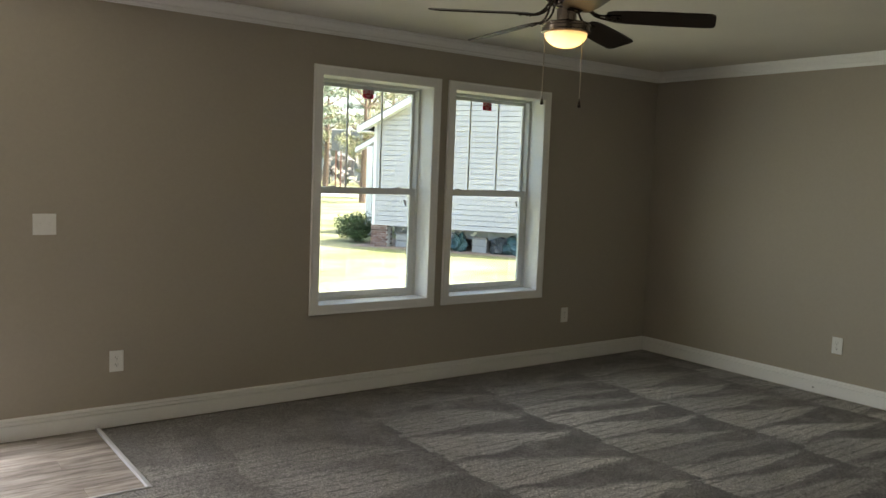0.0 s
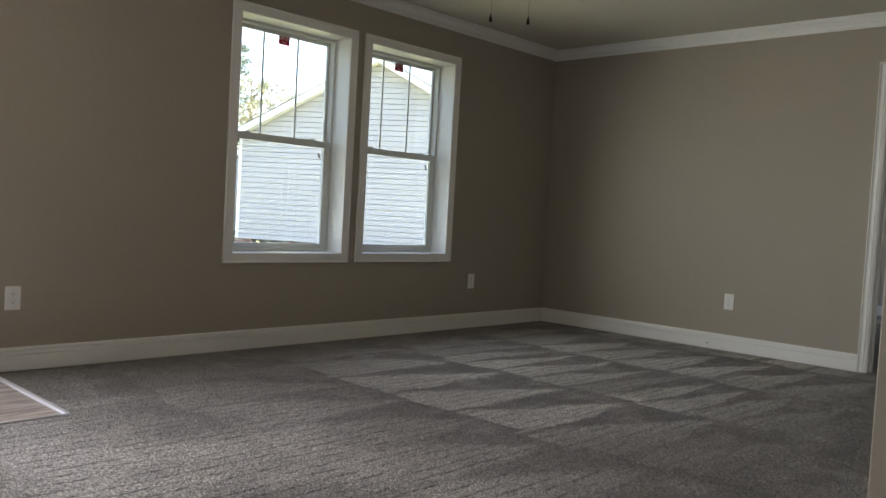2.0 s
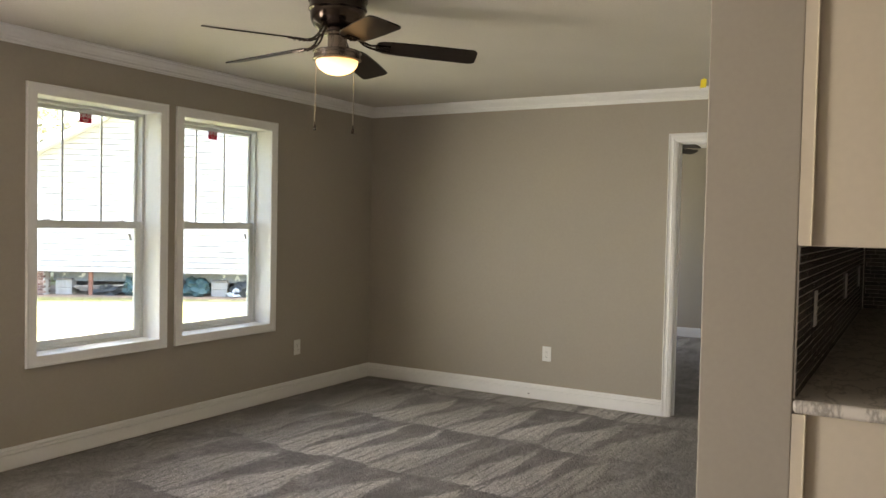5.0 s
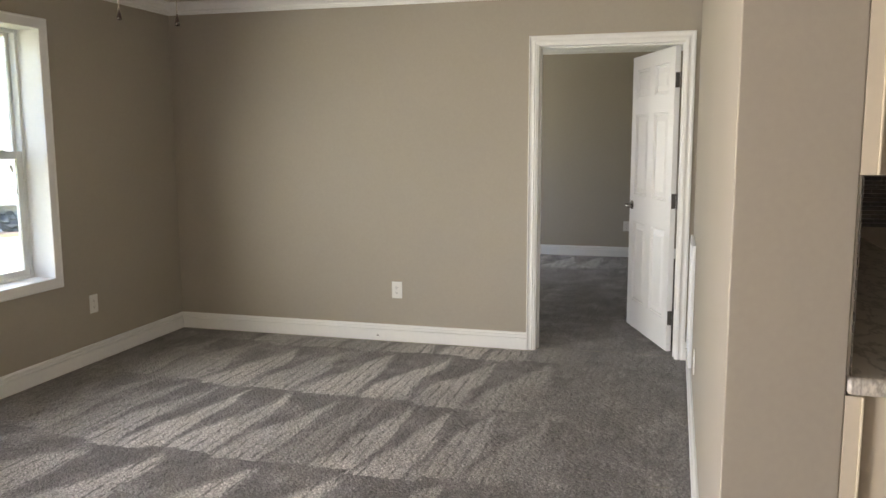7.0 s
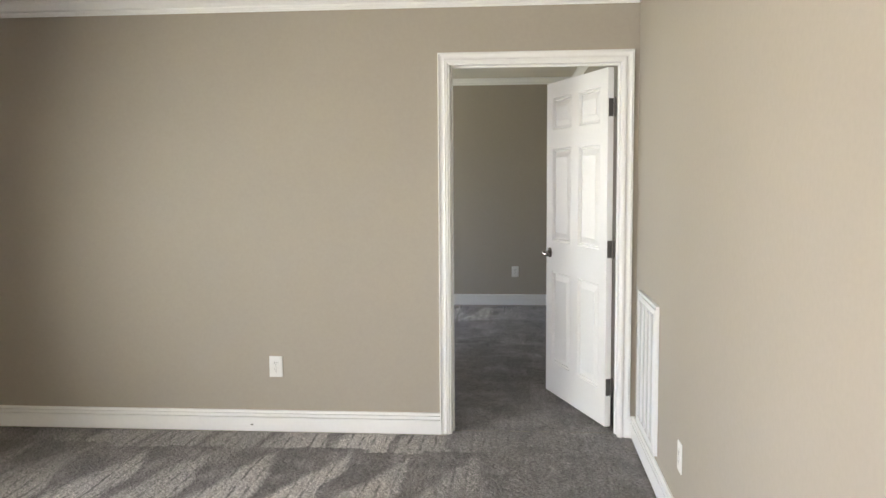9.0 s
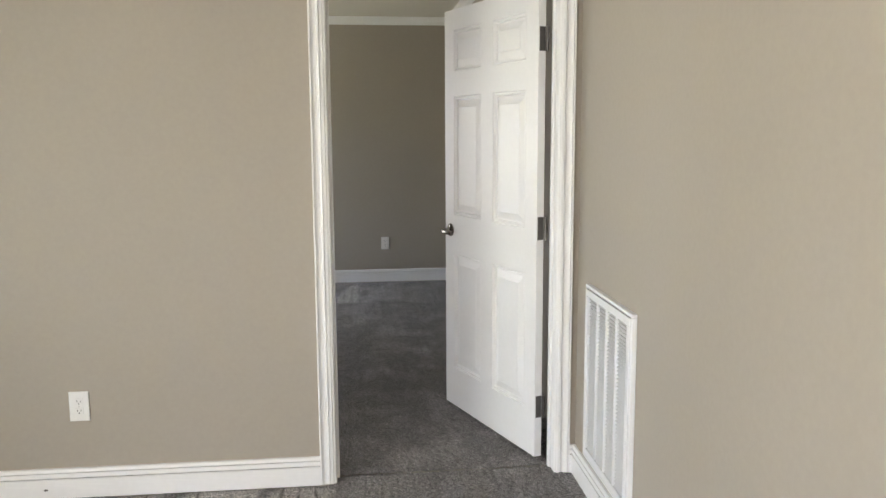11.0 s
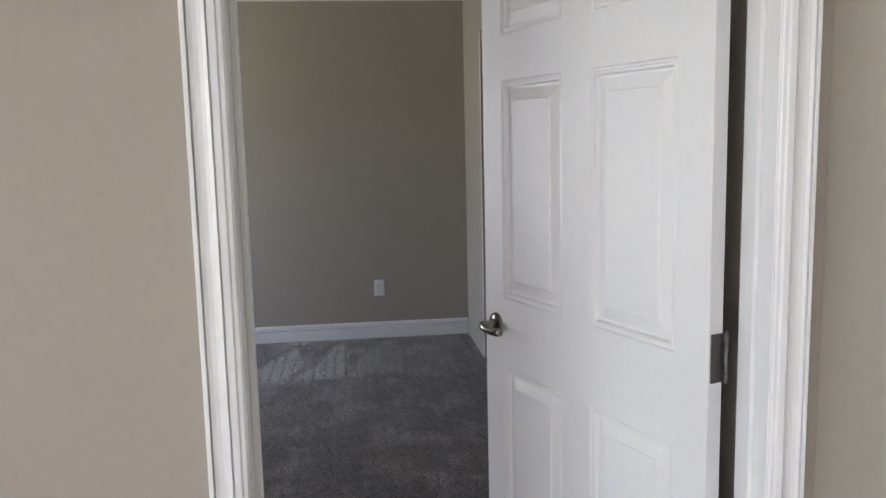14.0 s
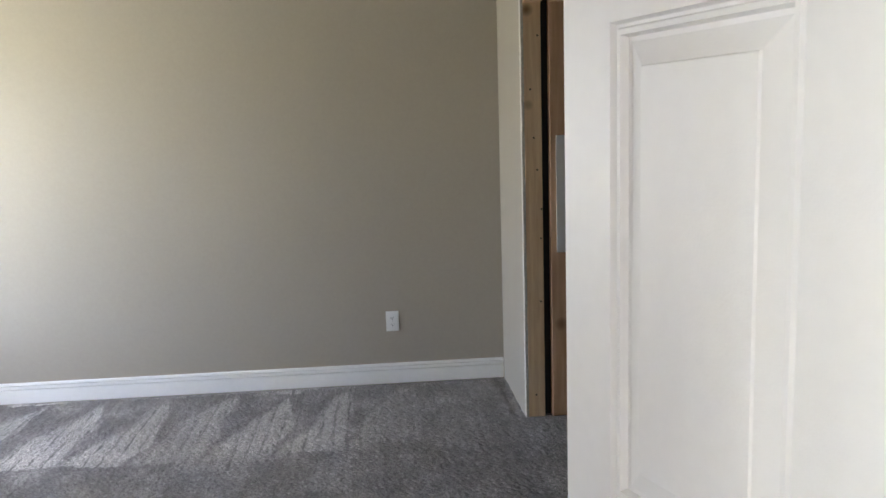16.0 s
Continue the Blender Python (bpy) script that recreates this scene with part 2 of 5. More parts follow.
def marble_material():
    m = bpy.data.materials.new("marble_laminate")
    m.use_nodes = True
    nt = m.node_tree
    b = nt.nodes["Principled BSDF"]
    tc = nt.nodes.new("ShaderNodeTexCoord")
    mp = nt.nodes.new("ShaderNodeMapping")
    mp.inputs["Scale"].default_value = (1.0, 2.2, 1.0)
    nt.links.new(tc.outputs["Object"], mp.inputs["Vector"])
    n1 = noise_node(nt, mp.outputs[0], 4.5, 5, 0.6)
    vein = math_node(nt, "ABSOLUTE", math_node(nt, "SUBTRACT", n1, 0.5))
    fac = remap(nt, vein, 0.0, 0.045, 1.0, 0.0)
    cloud = remap(nt, noise_node(nt, mp.outputs[0], 1.4, 4), 0.4, 0.65, 0.0, 0.5)
    col = mixcol(nt, cloud, (0.62, 0.58, 0.52), (0.42, 0.385, 0.34))
    col = mixcol(nt, fac, col, (0.30, 0.275, 0.24))
    nt.links.new(col, b.inputs["Base Color"])
    b.inputs["Roughness"].default_value = 0.28
    return m


def random_tone(name, tones, rough, spec=0.5, bump=0.0, metal=0.0):
    """A material whose tone changes from piece to piece."""
    m = bpy.data.materials.new(name)
    m.use_nodes = True
    nt = m.node_tree
    b = nt.nodes["Principled BSDF"]
    info = nt.nodes.new("ShaderNodeObjectInfo")
    geo = nt.nodes.new("ShaderNodeNewGeometry")
    pick = math_node(nt, "FRACT", math_node(nt, "ADD", info.outputs["Random"], math_node(nt, "MULTIPLY", geo.outputs["Random Per Island"], 3.7)))
    ramp = nt.nodes.new("ShaderNodeValToRGB")
    ramp.color_ramp.interpolation = "CONSTANT"
    els = ramp.color_ramp.elements
    while len(els) < len(tones):
        els.new(0.5)
    for i, c in enumerate(tones):
        els[i].position = i / len(tones)
        els[i].color = (*c, 1)
    nt.links.new(pick, ramp.inputs["Fac"])
    tc = nt.nodes.new("ShaderNodeTexCoord")
    grain = noise_node(nt, tc.outputs["Object"], 60, 4)
    sc = nt.nodes.new("ShaderNodeVectorMath")
    sc.operation = "SCALE"
    nt.links.new(ramp.outputs[0], sc.inputs[0])
    nt.links.new(remap(nt, grain, 0.3, 0.7, 0.8, 1.2), sc.inputs["Scale"])
    nt.links.new(sc.outputs[0], b.inputs["Base Color"])
    b.inputs["Roughness"].default_value, b.inputs["Specular IOR Level"].default_value = rough, spec
    b.inputs["Metallic"].default_value = metal
    if bump:
        bp = nt.nodes.new("ShaderNodeBump")
        bp.inputs["Strength"].default_value, bp.inputs["Distance"].default_value = bump, 0.004
        nt.links.new(grain, bp.inputs["Height"])
        nt.links.new(bp.outputs["Normal"], b.inputs["Normal"])
    return m


def grass_material():
    m = bpy.data.materials.new("grass")
    m.use_nodes = True
    nt = m.node_tree
    b = nt.nodes["Principled BSDF"]
    tc = nt.nodes.new("ShaderNodeTexCoord")
    big = remap(nt, noise_node(nt, tc.outputs["Object"], 0.35, 4, 0.6), 0.35, 0.65, 0, 1)
    fine = remap(nt, noise_node(nt, tc.outputs["Object"], 9, 5, 0.7), 0.3, 0.7, 0.6, 1.4)
    col = mixcol(nt, big, (0.13, 0.145, 0.06), (0.26, 0.25, 0.15))
    sc = nt.nodes.new("ShaderNodeVectorMath")
    sc.operation = "SCALE"
    nt.links.new(col, sc.inputs[0])
    nt.links.new(fine, sc.inputs["Scale"])
    nt.links.new(sc.outputs[0], b.inputs["Base Color"])
    b.inputs["Roughness"].default_value = 1.0
    b.inputs["Specular IOR Level"].default_value = 0.1
    return m


M_WALL = material("wall_paint", (0.379, 0.342, 0.286), 0.62, grain=0.02, grain_scale=55, stain=0.025, stain_scale=0.9, bump=0.12, bump_scale=160)
M_CEIL = material("ceiling_paint", (0.66, 0.625, 0.55), 0.9, grain=0.03, grain_scale=90, stain=0.03, bump=0.5, bump_scale=120)
M_TRIM = material("trim_paint", (0.84, 0.84, 0.83), 0.34, grain=0.015, stain=0.02, bump=0.04, bump_scale=90)
M_DOOR = material("door_paint", (0.85, 0.85, 0.84), 0.42, grain=0.012, stain=0.02, bump=0.12, bump_scale=260)
M_VINYL = material("window_vinyl", (0.74, 0.76, 0.74), 0.4, grain=0.02, stain=0.02)
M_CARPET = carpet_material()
M_PLANK = wood_material("vinyl_plank", (0.11, 0.082, 0.066), (0.50, 0.455, 0.42), (1.6, 11, 11), 0.32, 0.5)
M_STRIP = material("transition_strip", (0.62, 0.62, 0.66), 0.3, metal=0.3, grain=0.06, grain_scale=60)
M_PLATE = material("plate_plastic", (0.80, 0.80, 0.78), 0.3, grain=0.02)
M_SLOT = material("slot_dark", (0.02, 0.02, 0.02), 0.6)
M_SCREW = material("screw_steel", (0.6, 0.6, 0.58), 0.35, metal=0.9)
M_SCUFF = material("scuff", (0.10, 0.09, 0.085), 0.8)
M_GRILLE = material("grille_enamel", (0.76, 0.77, 0.78), 0.38, grain=0.02, stain=0.03)
# near-black colour for sheets that stand for the shade in hollows
M_SHADE = material("cavity_shade", (0.03, 0.03, 0.032), 0.8)
M_NICKEL = material("satin_nickel", (0.30, 0.275, 0.25), 0.22, metal=1.0, grain=0.05, grain_scale=80)
M_HINGE = material("hinge_steel", (0.13, 0.12, 0.115), 0.34, metal=0.9, grain=0.1, grain_scale=70)
M_BRONZE = material("fan_bronze", (0.06, 0.045, 0.037), 0.16, metal=0.9, grain=0.08, grain_scale=30)
M_BAND = material("fitter_band", (0.20, 0.165, 0.14), 0.25, metal=0.9, grain=0.08, grain_scale=30)
M_BLADE = wood_material("fan_blade", (0.007, 0.0045, 0.003), (0.018, 0.010, 0.006), (3, 30, 30), 0.36, 0.25)
M_CHAIN = material("chain_brass", (0.42, 0.37, 0.30), 0.35, metal=0.9)
M_STUD = wood_material("pine_stud", (0.68, 0.48, 0.30), (0.86, 0.68, 0.47), (16, 16, 1.1), 0.75, 0.2, knots=3.2)
M_STUD_DK = wood_material("pine_stud_dark", (0.58, 0.36, 0.23), (0.74, 0.50, 0.33), (16, 16, 1.1), 0.8, 0.2, knots=2.6)
M_DRYWALL = material("drywall_edge", (0.63, 0.61, 0.57), 0.9, grain=0.12, grain_scale=60, bump=0.6, bump_scale=90)
M_CAB = material("cabinet_cream", (0.55, 0.485, 0.385), 0.45, grain=0.02, stain=0.03)
M_EDGE_LIGHT = material("edge_highlight", (0.66, 0.59, 0.45), 0.5, grain=0.04, grain_scale=30)
M_MARBLE = marble_material()
M_TILE = random_tone("mosaic_tile", [(0.05, 0.045, 0.04), (0.09, 0.08, 0.068), (0.075, 0.066, 0.056), (0.06, 0.055, 0.052), (0.11, 0.095, 0.078), (0.07, 0.055, 0.042)], 0.24)
M_GROUT = material("grout", (0.72, 0.69, 0.63), 0.9, grain=0.06, grain_scale=120)
M_SIDING = material("vinyl_siding", (0.40, 0.39, 0.395), 0.55, grain=0.02, grain_scale=20, stain=0.05, stain_scale=0.6)
M_FASCIA = material("fascia_white", (0.70, 0.70, 0.69), 0.5, grain=0.02, stain=0.03)
M_SHINGLE = material("shingle", (0.09, 0.085, 0.08), 0.95, grain=0.3, grain_scale=25, stain=0.15)
M_BRICK = random_tone("pier_brick", [(0.16, 0.085, 0.065), (0.21, 0.125, 0.10), (0.12, 0.07, 0.06), (0.26, 0.18, 0.15)], 0.9, 0.2, 0.6)
M_MORTAR = material("mortar", (0.42, 0.40, 0.37), 0.95, grain=0.1, grain_scale=40)
M_BLOCK = material("concrete_block", (0.34, 0.335, 0.32), 0.95, grain=0.12, grain_scale=50, stain=0.1, bump=0.8, bump_scale=60)
M_STEELBEAM = material("painted_beam", (0.23, 0.25, 0.27), 0.6, grain=0.2, grain_scale=12, stain=0.2)
M_RUST = material("rusty_steel", (0.22, 0.10, 0.07), 0.85, grain=0.25, grain_scale=20)
M_PLANKGREY = wood_material("weathered_plank", (0.16, 0.14, 0.13), (0.36, 0.33, 0.30), (2, 20, 20), 0.9, 0.1)
M_TARP = material("black_sheeting", (0.025, 0.032, 0.036), 0.55, grain=0.3, grain_scale=6, bump=0.5, bump_scale=8)
M_TEAL = material("teal_sheeting", (0.02, 0.065, 0.07), 0.55, grain=0.3, grain_scale=5)
M_BAG = material("white_bag", (0.55, 0.57, 0.58), 0.5, grain=0.15, grain_scale=9)
M_CHALK = material("chalk", (0.75, 0.75, 0.73), 0.95)
M_GRASS = grass_material()
M_DIRT = material("bare_soil", (0.20, 0.15, 0.11), 1.0, grain=0.2, grain_scale=8, stain=0.2)
M_ROAD = material("pale_road", (0.33, 0.32, 0.31), 0.95, grain=0.1, grain_scale=6, stain=0.1, stain_scale=0.2)
M_BARK = material("bark", (0.16, 0.11, 0.08), 0.95, grain=0.3, grain_scale=12, bump=1.0, bump_scale=20)
M_BUSH = random_tone("bush_leaf", [(0.035, 0.065, 0.022), (0.05, 0.09, 0.03), (0.07, 0.11, 0.04)], 0.6, 0.3)
# haze of the distance is put into these paled, greyed tree tones
M_PINE = random_tone("pine_needle", [(0.13, 0.17, 0.12), (0.18, 0.22, 0.165), (0.23, 0.25, 0.19)], 0.8, 0.2)
M_AUTUMN = random_tone("yellowing_leaf", [(0.22, 0.24, 0.12), (0.26, 0.26, 0.15), (0.20, 0.21, 0.14), (0.27, 0.24, 0.15)], 0.8, 0.2)
M_WOODS = random_tone("far_woods", [(0.22, 0.24, 0.24), (0.28, 0.26, 0.24), (0.25, 0.22, 0.21)], 1.0, 0.0)
M_SIGN = material("sign_board", (0.12, 0.13, 0.135), 0.6, grain=0.15, grain_scale=3)
M_STICKER = material("label_red", (0.55, 0.04, 0.08), 0.5, grain=0.03)
M_PAPER = material("label_white", (0.78, 0.76, 0.76), 0.6, grain=0.02)


def let_through(m, col, fac):
    """Thin paper: part of the daylight behind it comes through."""
    nt = m.node_tree
    tr, mx = nt.nodes.new("ShaderNodeBsdfTranslucent"), nt.nodes.new("ShaderNodeMixShader")
    tr.inputs["Color"].default_value, mx.inputs[0].default_value = (*col, 1), fac
    nt.links.new(nt.nodes["Principled BSDF"].outputs[0], mx.inputs[1])
    nt.links.new(tr.outputs[0], mx.inputs[2])
    nt.links.new(mx.outputs[0], nt.nodes["Material Output"].inputs["Surface"])


let_through(M_STICKER, (0.55, 0.05, 0.10), 0.35)
let_through(M_PAPER, (0.85, 0.82, 0.82), 0.7)
M_YELLOW = material("yellow_tag", (0.75, 0.62, 0.03), 0.55, grain=0.03)
M_PLAIN = material("unfinished_board", (0.36, 0.33, 0.28), 0.9, grain=0.05, stain=0.05)

M_GLASS = bpy.data.materials.new("pane_glass")
M_GLASS.use_nodes = True
gb = M_GLASS.node_tree.nodes["Principled BSDF"]
gb.inputs["Base Color"].default_value = (0.93, 0.965, 0.945, 1)
gb.inputs["Transmission Weight"].default_value, gb.inputs["Roughness"].default_value, gb.inputs["IOR"].default_value = 1.0, 0.0, 1.45

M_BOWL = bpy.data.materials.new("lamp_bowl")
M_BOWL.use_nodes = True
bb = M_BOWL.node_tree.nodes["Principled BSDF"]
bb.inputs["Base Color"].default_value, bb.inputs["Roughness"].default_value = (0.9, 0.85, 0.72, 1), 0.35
# frosted glass; no bulb inside, its glow is a gradient put into the emission
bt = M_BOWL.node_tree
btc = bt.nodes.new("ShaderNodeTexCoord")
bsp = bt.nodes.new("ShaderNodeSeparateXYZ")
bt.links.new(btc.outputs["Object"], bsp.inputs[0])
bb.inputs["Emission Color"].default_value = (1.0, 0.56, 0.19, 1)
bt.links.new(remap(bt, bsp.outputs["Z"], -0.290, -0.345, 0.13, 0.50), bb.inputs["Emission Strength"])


# ---------------------------------------------------------------- mesh helpers
def add_box(bm, x0, x1, y0, y1, z0, z1, m=None):
    v = [bm.verts.new((x, y, z)) for x in (x0, x1) for y in (y0, y1) for z in (z0, z1)]
    for q in ((0, 1, 3, 2), (4, 6, 7, 5), (0, 4, 5, 1), (2, 3, 7, 6), (0, 2, 6, 4), (1, 5, 7, 3)):
        bm.faces.new([v[i] for i in q])
    if m is not None:
        bmesh.ops.transform(bm, matrix=m, verts=v)
    return v


def add_lathe(bm, profile, n=32, at=(0, 0, 0), m=None):
    """profile: (radius, z) from one end to the other, closed onto the axis where the radius is 0."""
    rings, made = [], []
    for r, z in profile:
        if r < 1e-6:
            ring = [bm.verts.new((at[0], at[1], at[2] + z))]
        else:
            ring = [bm.verts.new((at[0] + r * math.cos(2 * math.pi * i / n), at[1] + r * math.sin(2 * math.pi * i / n), at[2] + z)) for i in range(n)]
        rings.append(ring)
        made += ring
    for a, b in zip(rings, rings[1:]):
        for i in range(n):
            j = (i + 1) % n
            q = [a[i % len(a)], a[j % len(a)], b[j % len(b)], b[i % len(b)]]
            q = list(dict.fromkeys(q))
            if len(q) > 2:
                bm.faces.new(q)
    if m is not None:
        bmesh.ops.transform(bm, matrix=m, verts=made)
    return made


def add_sweep(bm, stations, profile, closed=False, caps=True):
    """stations: (point, across, out); the closed profile of (a, b) is carried along them."""
    rings = []
    for p, a, b in stations:
        p, a, b = Vector(p), Vector(a), Vector(b)
        rings.append([bm.verts.new(p + a * u + b * v) for u, v in profile])
    n = len(profile)
    pairs = list(zip(rings, rings[1:])) + ([(rings[-1], rings[0])] if closed else [])
    for r, s in pairs:
        for i in range(n):
            j = (i + 1) % n
            bm.faces.new((r[i], r[j], s[j], s[i]))
    if caps and not closed:
        bm.faces.new(rings[0])
        bm.faces.new(list(reversed(rings[-1])))


def add_tube(bm, points, radius, n=8):
    pts = [Vector(p) for p in points]
    rings = []
    for i, p in enumerate(pts):
        d = (pts[min(i + 1, len(pts) - 1)] - pts[max(i - 1, 0)]).normalized()
        side = d.cross(Vector((0, 0, 1)) if abs(d.z) < 0.9 else Vector((1, 0, 0))).normalized()
        up = side.cross(d)
        r = radius[i] if isinstance(radius, (list, tuple)) else radius
        rings.append([bm.verts.new(p + (side * math.cos(2 * math.pi * k / n) + up * math.sin(2 * math.pi * k / n)) * r) for k in range(n)])
    for a, b in zip(rings, rings[1:]):
        for i in range(n):
            j = (i + 1) % n
            bm.faces.new((a[i], a[j], b[j], b[i]))
    bm.faces.new(rings[0])
    bm.faces.new(list(reversed(rings[-1])))


def finish(name, bm, mat, parent=None, bevel=0.0, smooth=False, at=None, segments=2):
    bmesh.ops.recalc_face_normals(bm, faces=bm.faces)
    me = bpy.data.meshes.new(name)
    bm.to_mesh(me)
    bm.free()
    for mm in (mat if isinstance(mat, (list, tuple)) else [mat]):
        me.materials.append(mm)
    if smooth:
        for p in me.polygons:
            p.use_smooth = True
    ob = new(name, me)
    if at is not None:
        ob.matrix_basis = at
    if bevel:
        mod = ob.modifiers.new("bevel", "BEVEL")
        mod.width, mod.segments, mod.limit_method = bevel, segments, "ANGLE"
    if parent is not None:
        ob.parent = parent
    return ob


def box_part(name, dims, mat, parent=None, bevel=0.0, at=None):
    bm = bmesh.new()
    add_box(bm, *dims)
    return finish(name, bm, mat, parent, bevel, at=at)


def boxes_part(name, many, mat, parent=None, bevel=0.0, at=None):
    bm = bmesh.new()
    for d in many:
        add_box(bm, *d)
    return finish(name, bm, mat, parent, bevel, at=at)


def structure(ob, label, category):
    return tagged(ob, label, category, kind="structure")


def holed(axis, a0, a1, lo, hi, z0, z1, holes):
    """Boxes of a wall that runs from a0 to a1, lo..hi thick, with holes (h0, h1, zlow, zhigh)."""
    out, cur = [], a0
    for h0, h1, zl, zh in sorted(holes):
        out.append((cur, h0, z0, z1))
        if zl > z0 + 1e-4:
            out.append((h0, h1, z0, zl))
        if zh < z1 - 1e-4:
            out.append((h0, h1, zh, z1))
        cur = h1
    out.append((cur, a1, z0, z1))
    if axis == "x":
        return [(p, q, lo, hi, r, s) for p, q, r, s in out]
    return [(lo, hi, p, q, r, s) for p, q, r, s in out]


# ---------------------------------------------------------------- shell of the house
W0 = 0.012
win_holes = [(a - W0, b + W0, WZ[0] - W0, WZ[1] + W0) for a, b in WIN]
entry_hole = (-0.65, 0.95, -0.02, 2.06)
structure(boxes_part("wall_north", holed("x", WEST - 0.2, BED_W, NORTH, OUT_N, -0.2, 2.7, win_holes + [entry_hole])
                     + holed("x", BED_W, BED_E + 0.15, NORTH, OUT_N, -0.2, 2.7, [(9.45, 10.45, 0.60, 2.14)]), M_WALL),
          "warm grey painted wall with two tall windows", "wall")
structure(boxes_part("wall_east", holed("y", BED_S + 0.0005, NORTH, EAST + 0.0005, BED_W, -0.2, 2.7, [(DOOR_Y[0] - 0.018, DOOR_Y[1] + 0.018, -0.2, DOOR_Z + 0.018)]), M_WALL),
          "warm grey painted wall with an open doorway", "wall")
bm = bmesh.new()
lo = [bm.verts.new(p) for p in ((STUB + 0.04, 0.70, -0.2), (EAST, 0.70, -0.2), (EAST, SOUTH, -0.2), (STUB, STUB_Y, -0.2))]
hi = [bm.verts.new((v.co.x, v.co.y, 2.7)) for v in lo]
bm.faces.new(lo)
bm.faces.new(hi)
for i in range(4):
    bm.faces.new((lo[i], lo[(i + 1) % 4], hi[(i + 1) % 4], hi[i]))
structure(finish("wall_south", bm, M_WALL, bevel=0.004), "warm grey painted wall beside the kitchen", "wall")
structure(boxes_part("wall_bedroom_south", holed("x", EAST + 0.001, BED_E + 0.15, 0.70, BED_S, -0.2, 2.7, [(9.15, 10.285, -0.2, 2.16)]), M_WALL), "warm grey bedroom wall with a framed opening", "wall")
structure(box_part("wall_bedroom_east", (BED_E, BED_E + 0.15, BED_S + 0.0005, NORTH, -0.2, 2.7), M_WALL), "warm grey painted bedroom wall", "wall")
structure(boxes_part("wall_west", holed("y", KSOUTH - 0.15, NORTH, WEST - 0.2, WEST, -0.2, 2.7, []), M_WALL), "plain grey painted wall", "wall")
structure(boxes_part("wall_kitchen_south", holed("x", WEST, KEAST + 0.15, KSOUTH - 0.2, KSOUTH, -0.2, 2.7, []), M_WALL), "plain grey painted kitchen wall", "wall")
structure(box_part("wall_kitchen_east", (KEAST, KEAST + 0.12, KSOUTH, 0.70, -0.2, 2.7), M_WALL), "grey painted kitchen end wall", "wall")
structure(boxes_part("wall_closet", [(8.8, 8.9, -1.2, 0.71, -0.2, 2.7), (11.1, 11.2, -1.2, 0.71, -0.2, 2.7), (8.8, 11.2, -1.3, -1.2, -0.2, 2.7)], M_PLAIN),
          "unfinished board walls behind the framed opening", "wall")
structure(boxes_part("ceiling", [(WEST - 0.2, BED_W, KSOUTH - 0.2, OUT_N, CEIL, CEIL + 0.3)], M_CEIL), "off-white painted ceiling with fine texture", "ceiling")
structure(boxes_part("ceiling_bedroom", [(BED_W, BED_E + 0.15, -1.3, OUT_N, CEIL_B, CEIL_B + 0.225)], M_CEIL), "off-white painted bedroom ceiling", "ceiling")
structure(boxes_part("floor_base", [(WEST - 0.2, BED_E + 0.15, KSOUTH - 0.2, OUT_N, -0.32, -0.024)], M_PLAIN), "plain boarded subfloor under the carpet", "floor")


def carpet_patch(x0, x1, y0, y1, step, verts, faces):
    """Uneven pile: a fine sheet whose tufts stand a few millimetres up and down."""
    nx, ny = max(2, round((x1 - x0) / step) + 1), max(2, round((y1 - y0) / step) + 1)
    gx, gy = np.meshgrid(np.linspace(x0, x1, nx), np.linspace(y0, y1, ny), indexing="ij")
    rough = np.random.rand(nx, ny)
    soft = (rough + np.roll(rough, 1, 0) + np.roll(rough, 1, 1) + np.roll(rough, (1, 1), (0, 1))) / 4
    gz = -0.0055 + min(step, 0.012) * 0.56 * rough + 0.0015 * (soft - 0.5)
    # the pile dips where it is tucked in along the walls
    edge = np.minimum(np.minimum(NORTH - gy, np.where(gx < EAST + 0.06, EAST - gx, gx - BED_W)), np.minimum(np.abs(gy - SOUTH) + (gx < STUB) + ((gx > 9.15) & (gx < 10.285)), BED_E - gx))
    gz -= 0.011 * np.exp(-np.clip(edge - 0.018, 0, 9) / 0.014) * (np.abs(edge) < 0.3) * ((gy > DOOR_Y[1] + 0.02) | (gx < EAST - 0.3) | (gx > BED_W + 0.3))
    jit = (np.random.rand(2, nx, ny) - 0.5) * step * 0.6
    jit[:, 0, :] = jit[:, -1, :] = jit[:, :, 0] = jit[:, :, -1] = 0
    base = len(verts)
    verts.extend(np.stack([gx + jit[0], gy + jit[1], gz], -1).reshape(-1, 3).tolist())
    i = (np.arange(nx - 1)[:, None] * ny + np.arange(ny - 1)[None, :]).reshape(-1) + base
    faces.extend(np.stack([i, i + ny, i + ny + 1, i + 1], -1).tolist())


np.random.seed(5)
cv, cf = [], []
carpet_patch(CARPET_W, 3.0, 0.90, NORTH, 0.0066, cv, cf)
carpet_patch(3.0, 4.2, 0.90, NORTH, 0.0085, cv, cf)
carpet_patch(4.2, EAST + 0.058, 0.90, NORTH, 0.011, cv, cf)
carpet_patch(0.2, CARPET_W, 0.72, VINYL_S, 0.0066, cv, cf)
carpet_patch(WEST, 0.2, 0.72, VINYL_S, 0.06, cv, cf)
carpet_patch(EAST + 0.068, BED_E, -0.3, NORTH, 0.014, cv, cf)
pile = bpy.data.meshes.new("floor_carpet")
pile.from_pydata(cv, [], cf)
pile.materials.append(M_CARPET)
structure(new("floor_carpet", pile), "grey cut pile carpet with fresh vacuum marks", "carpet")
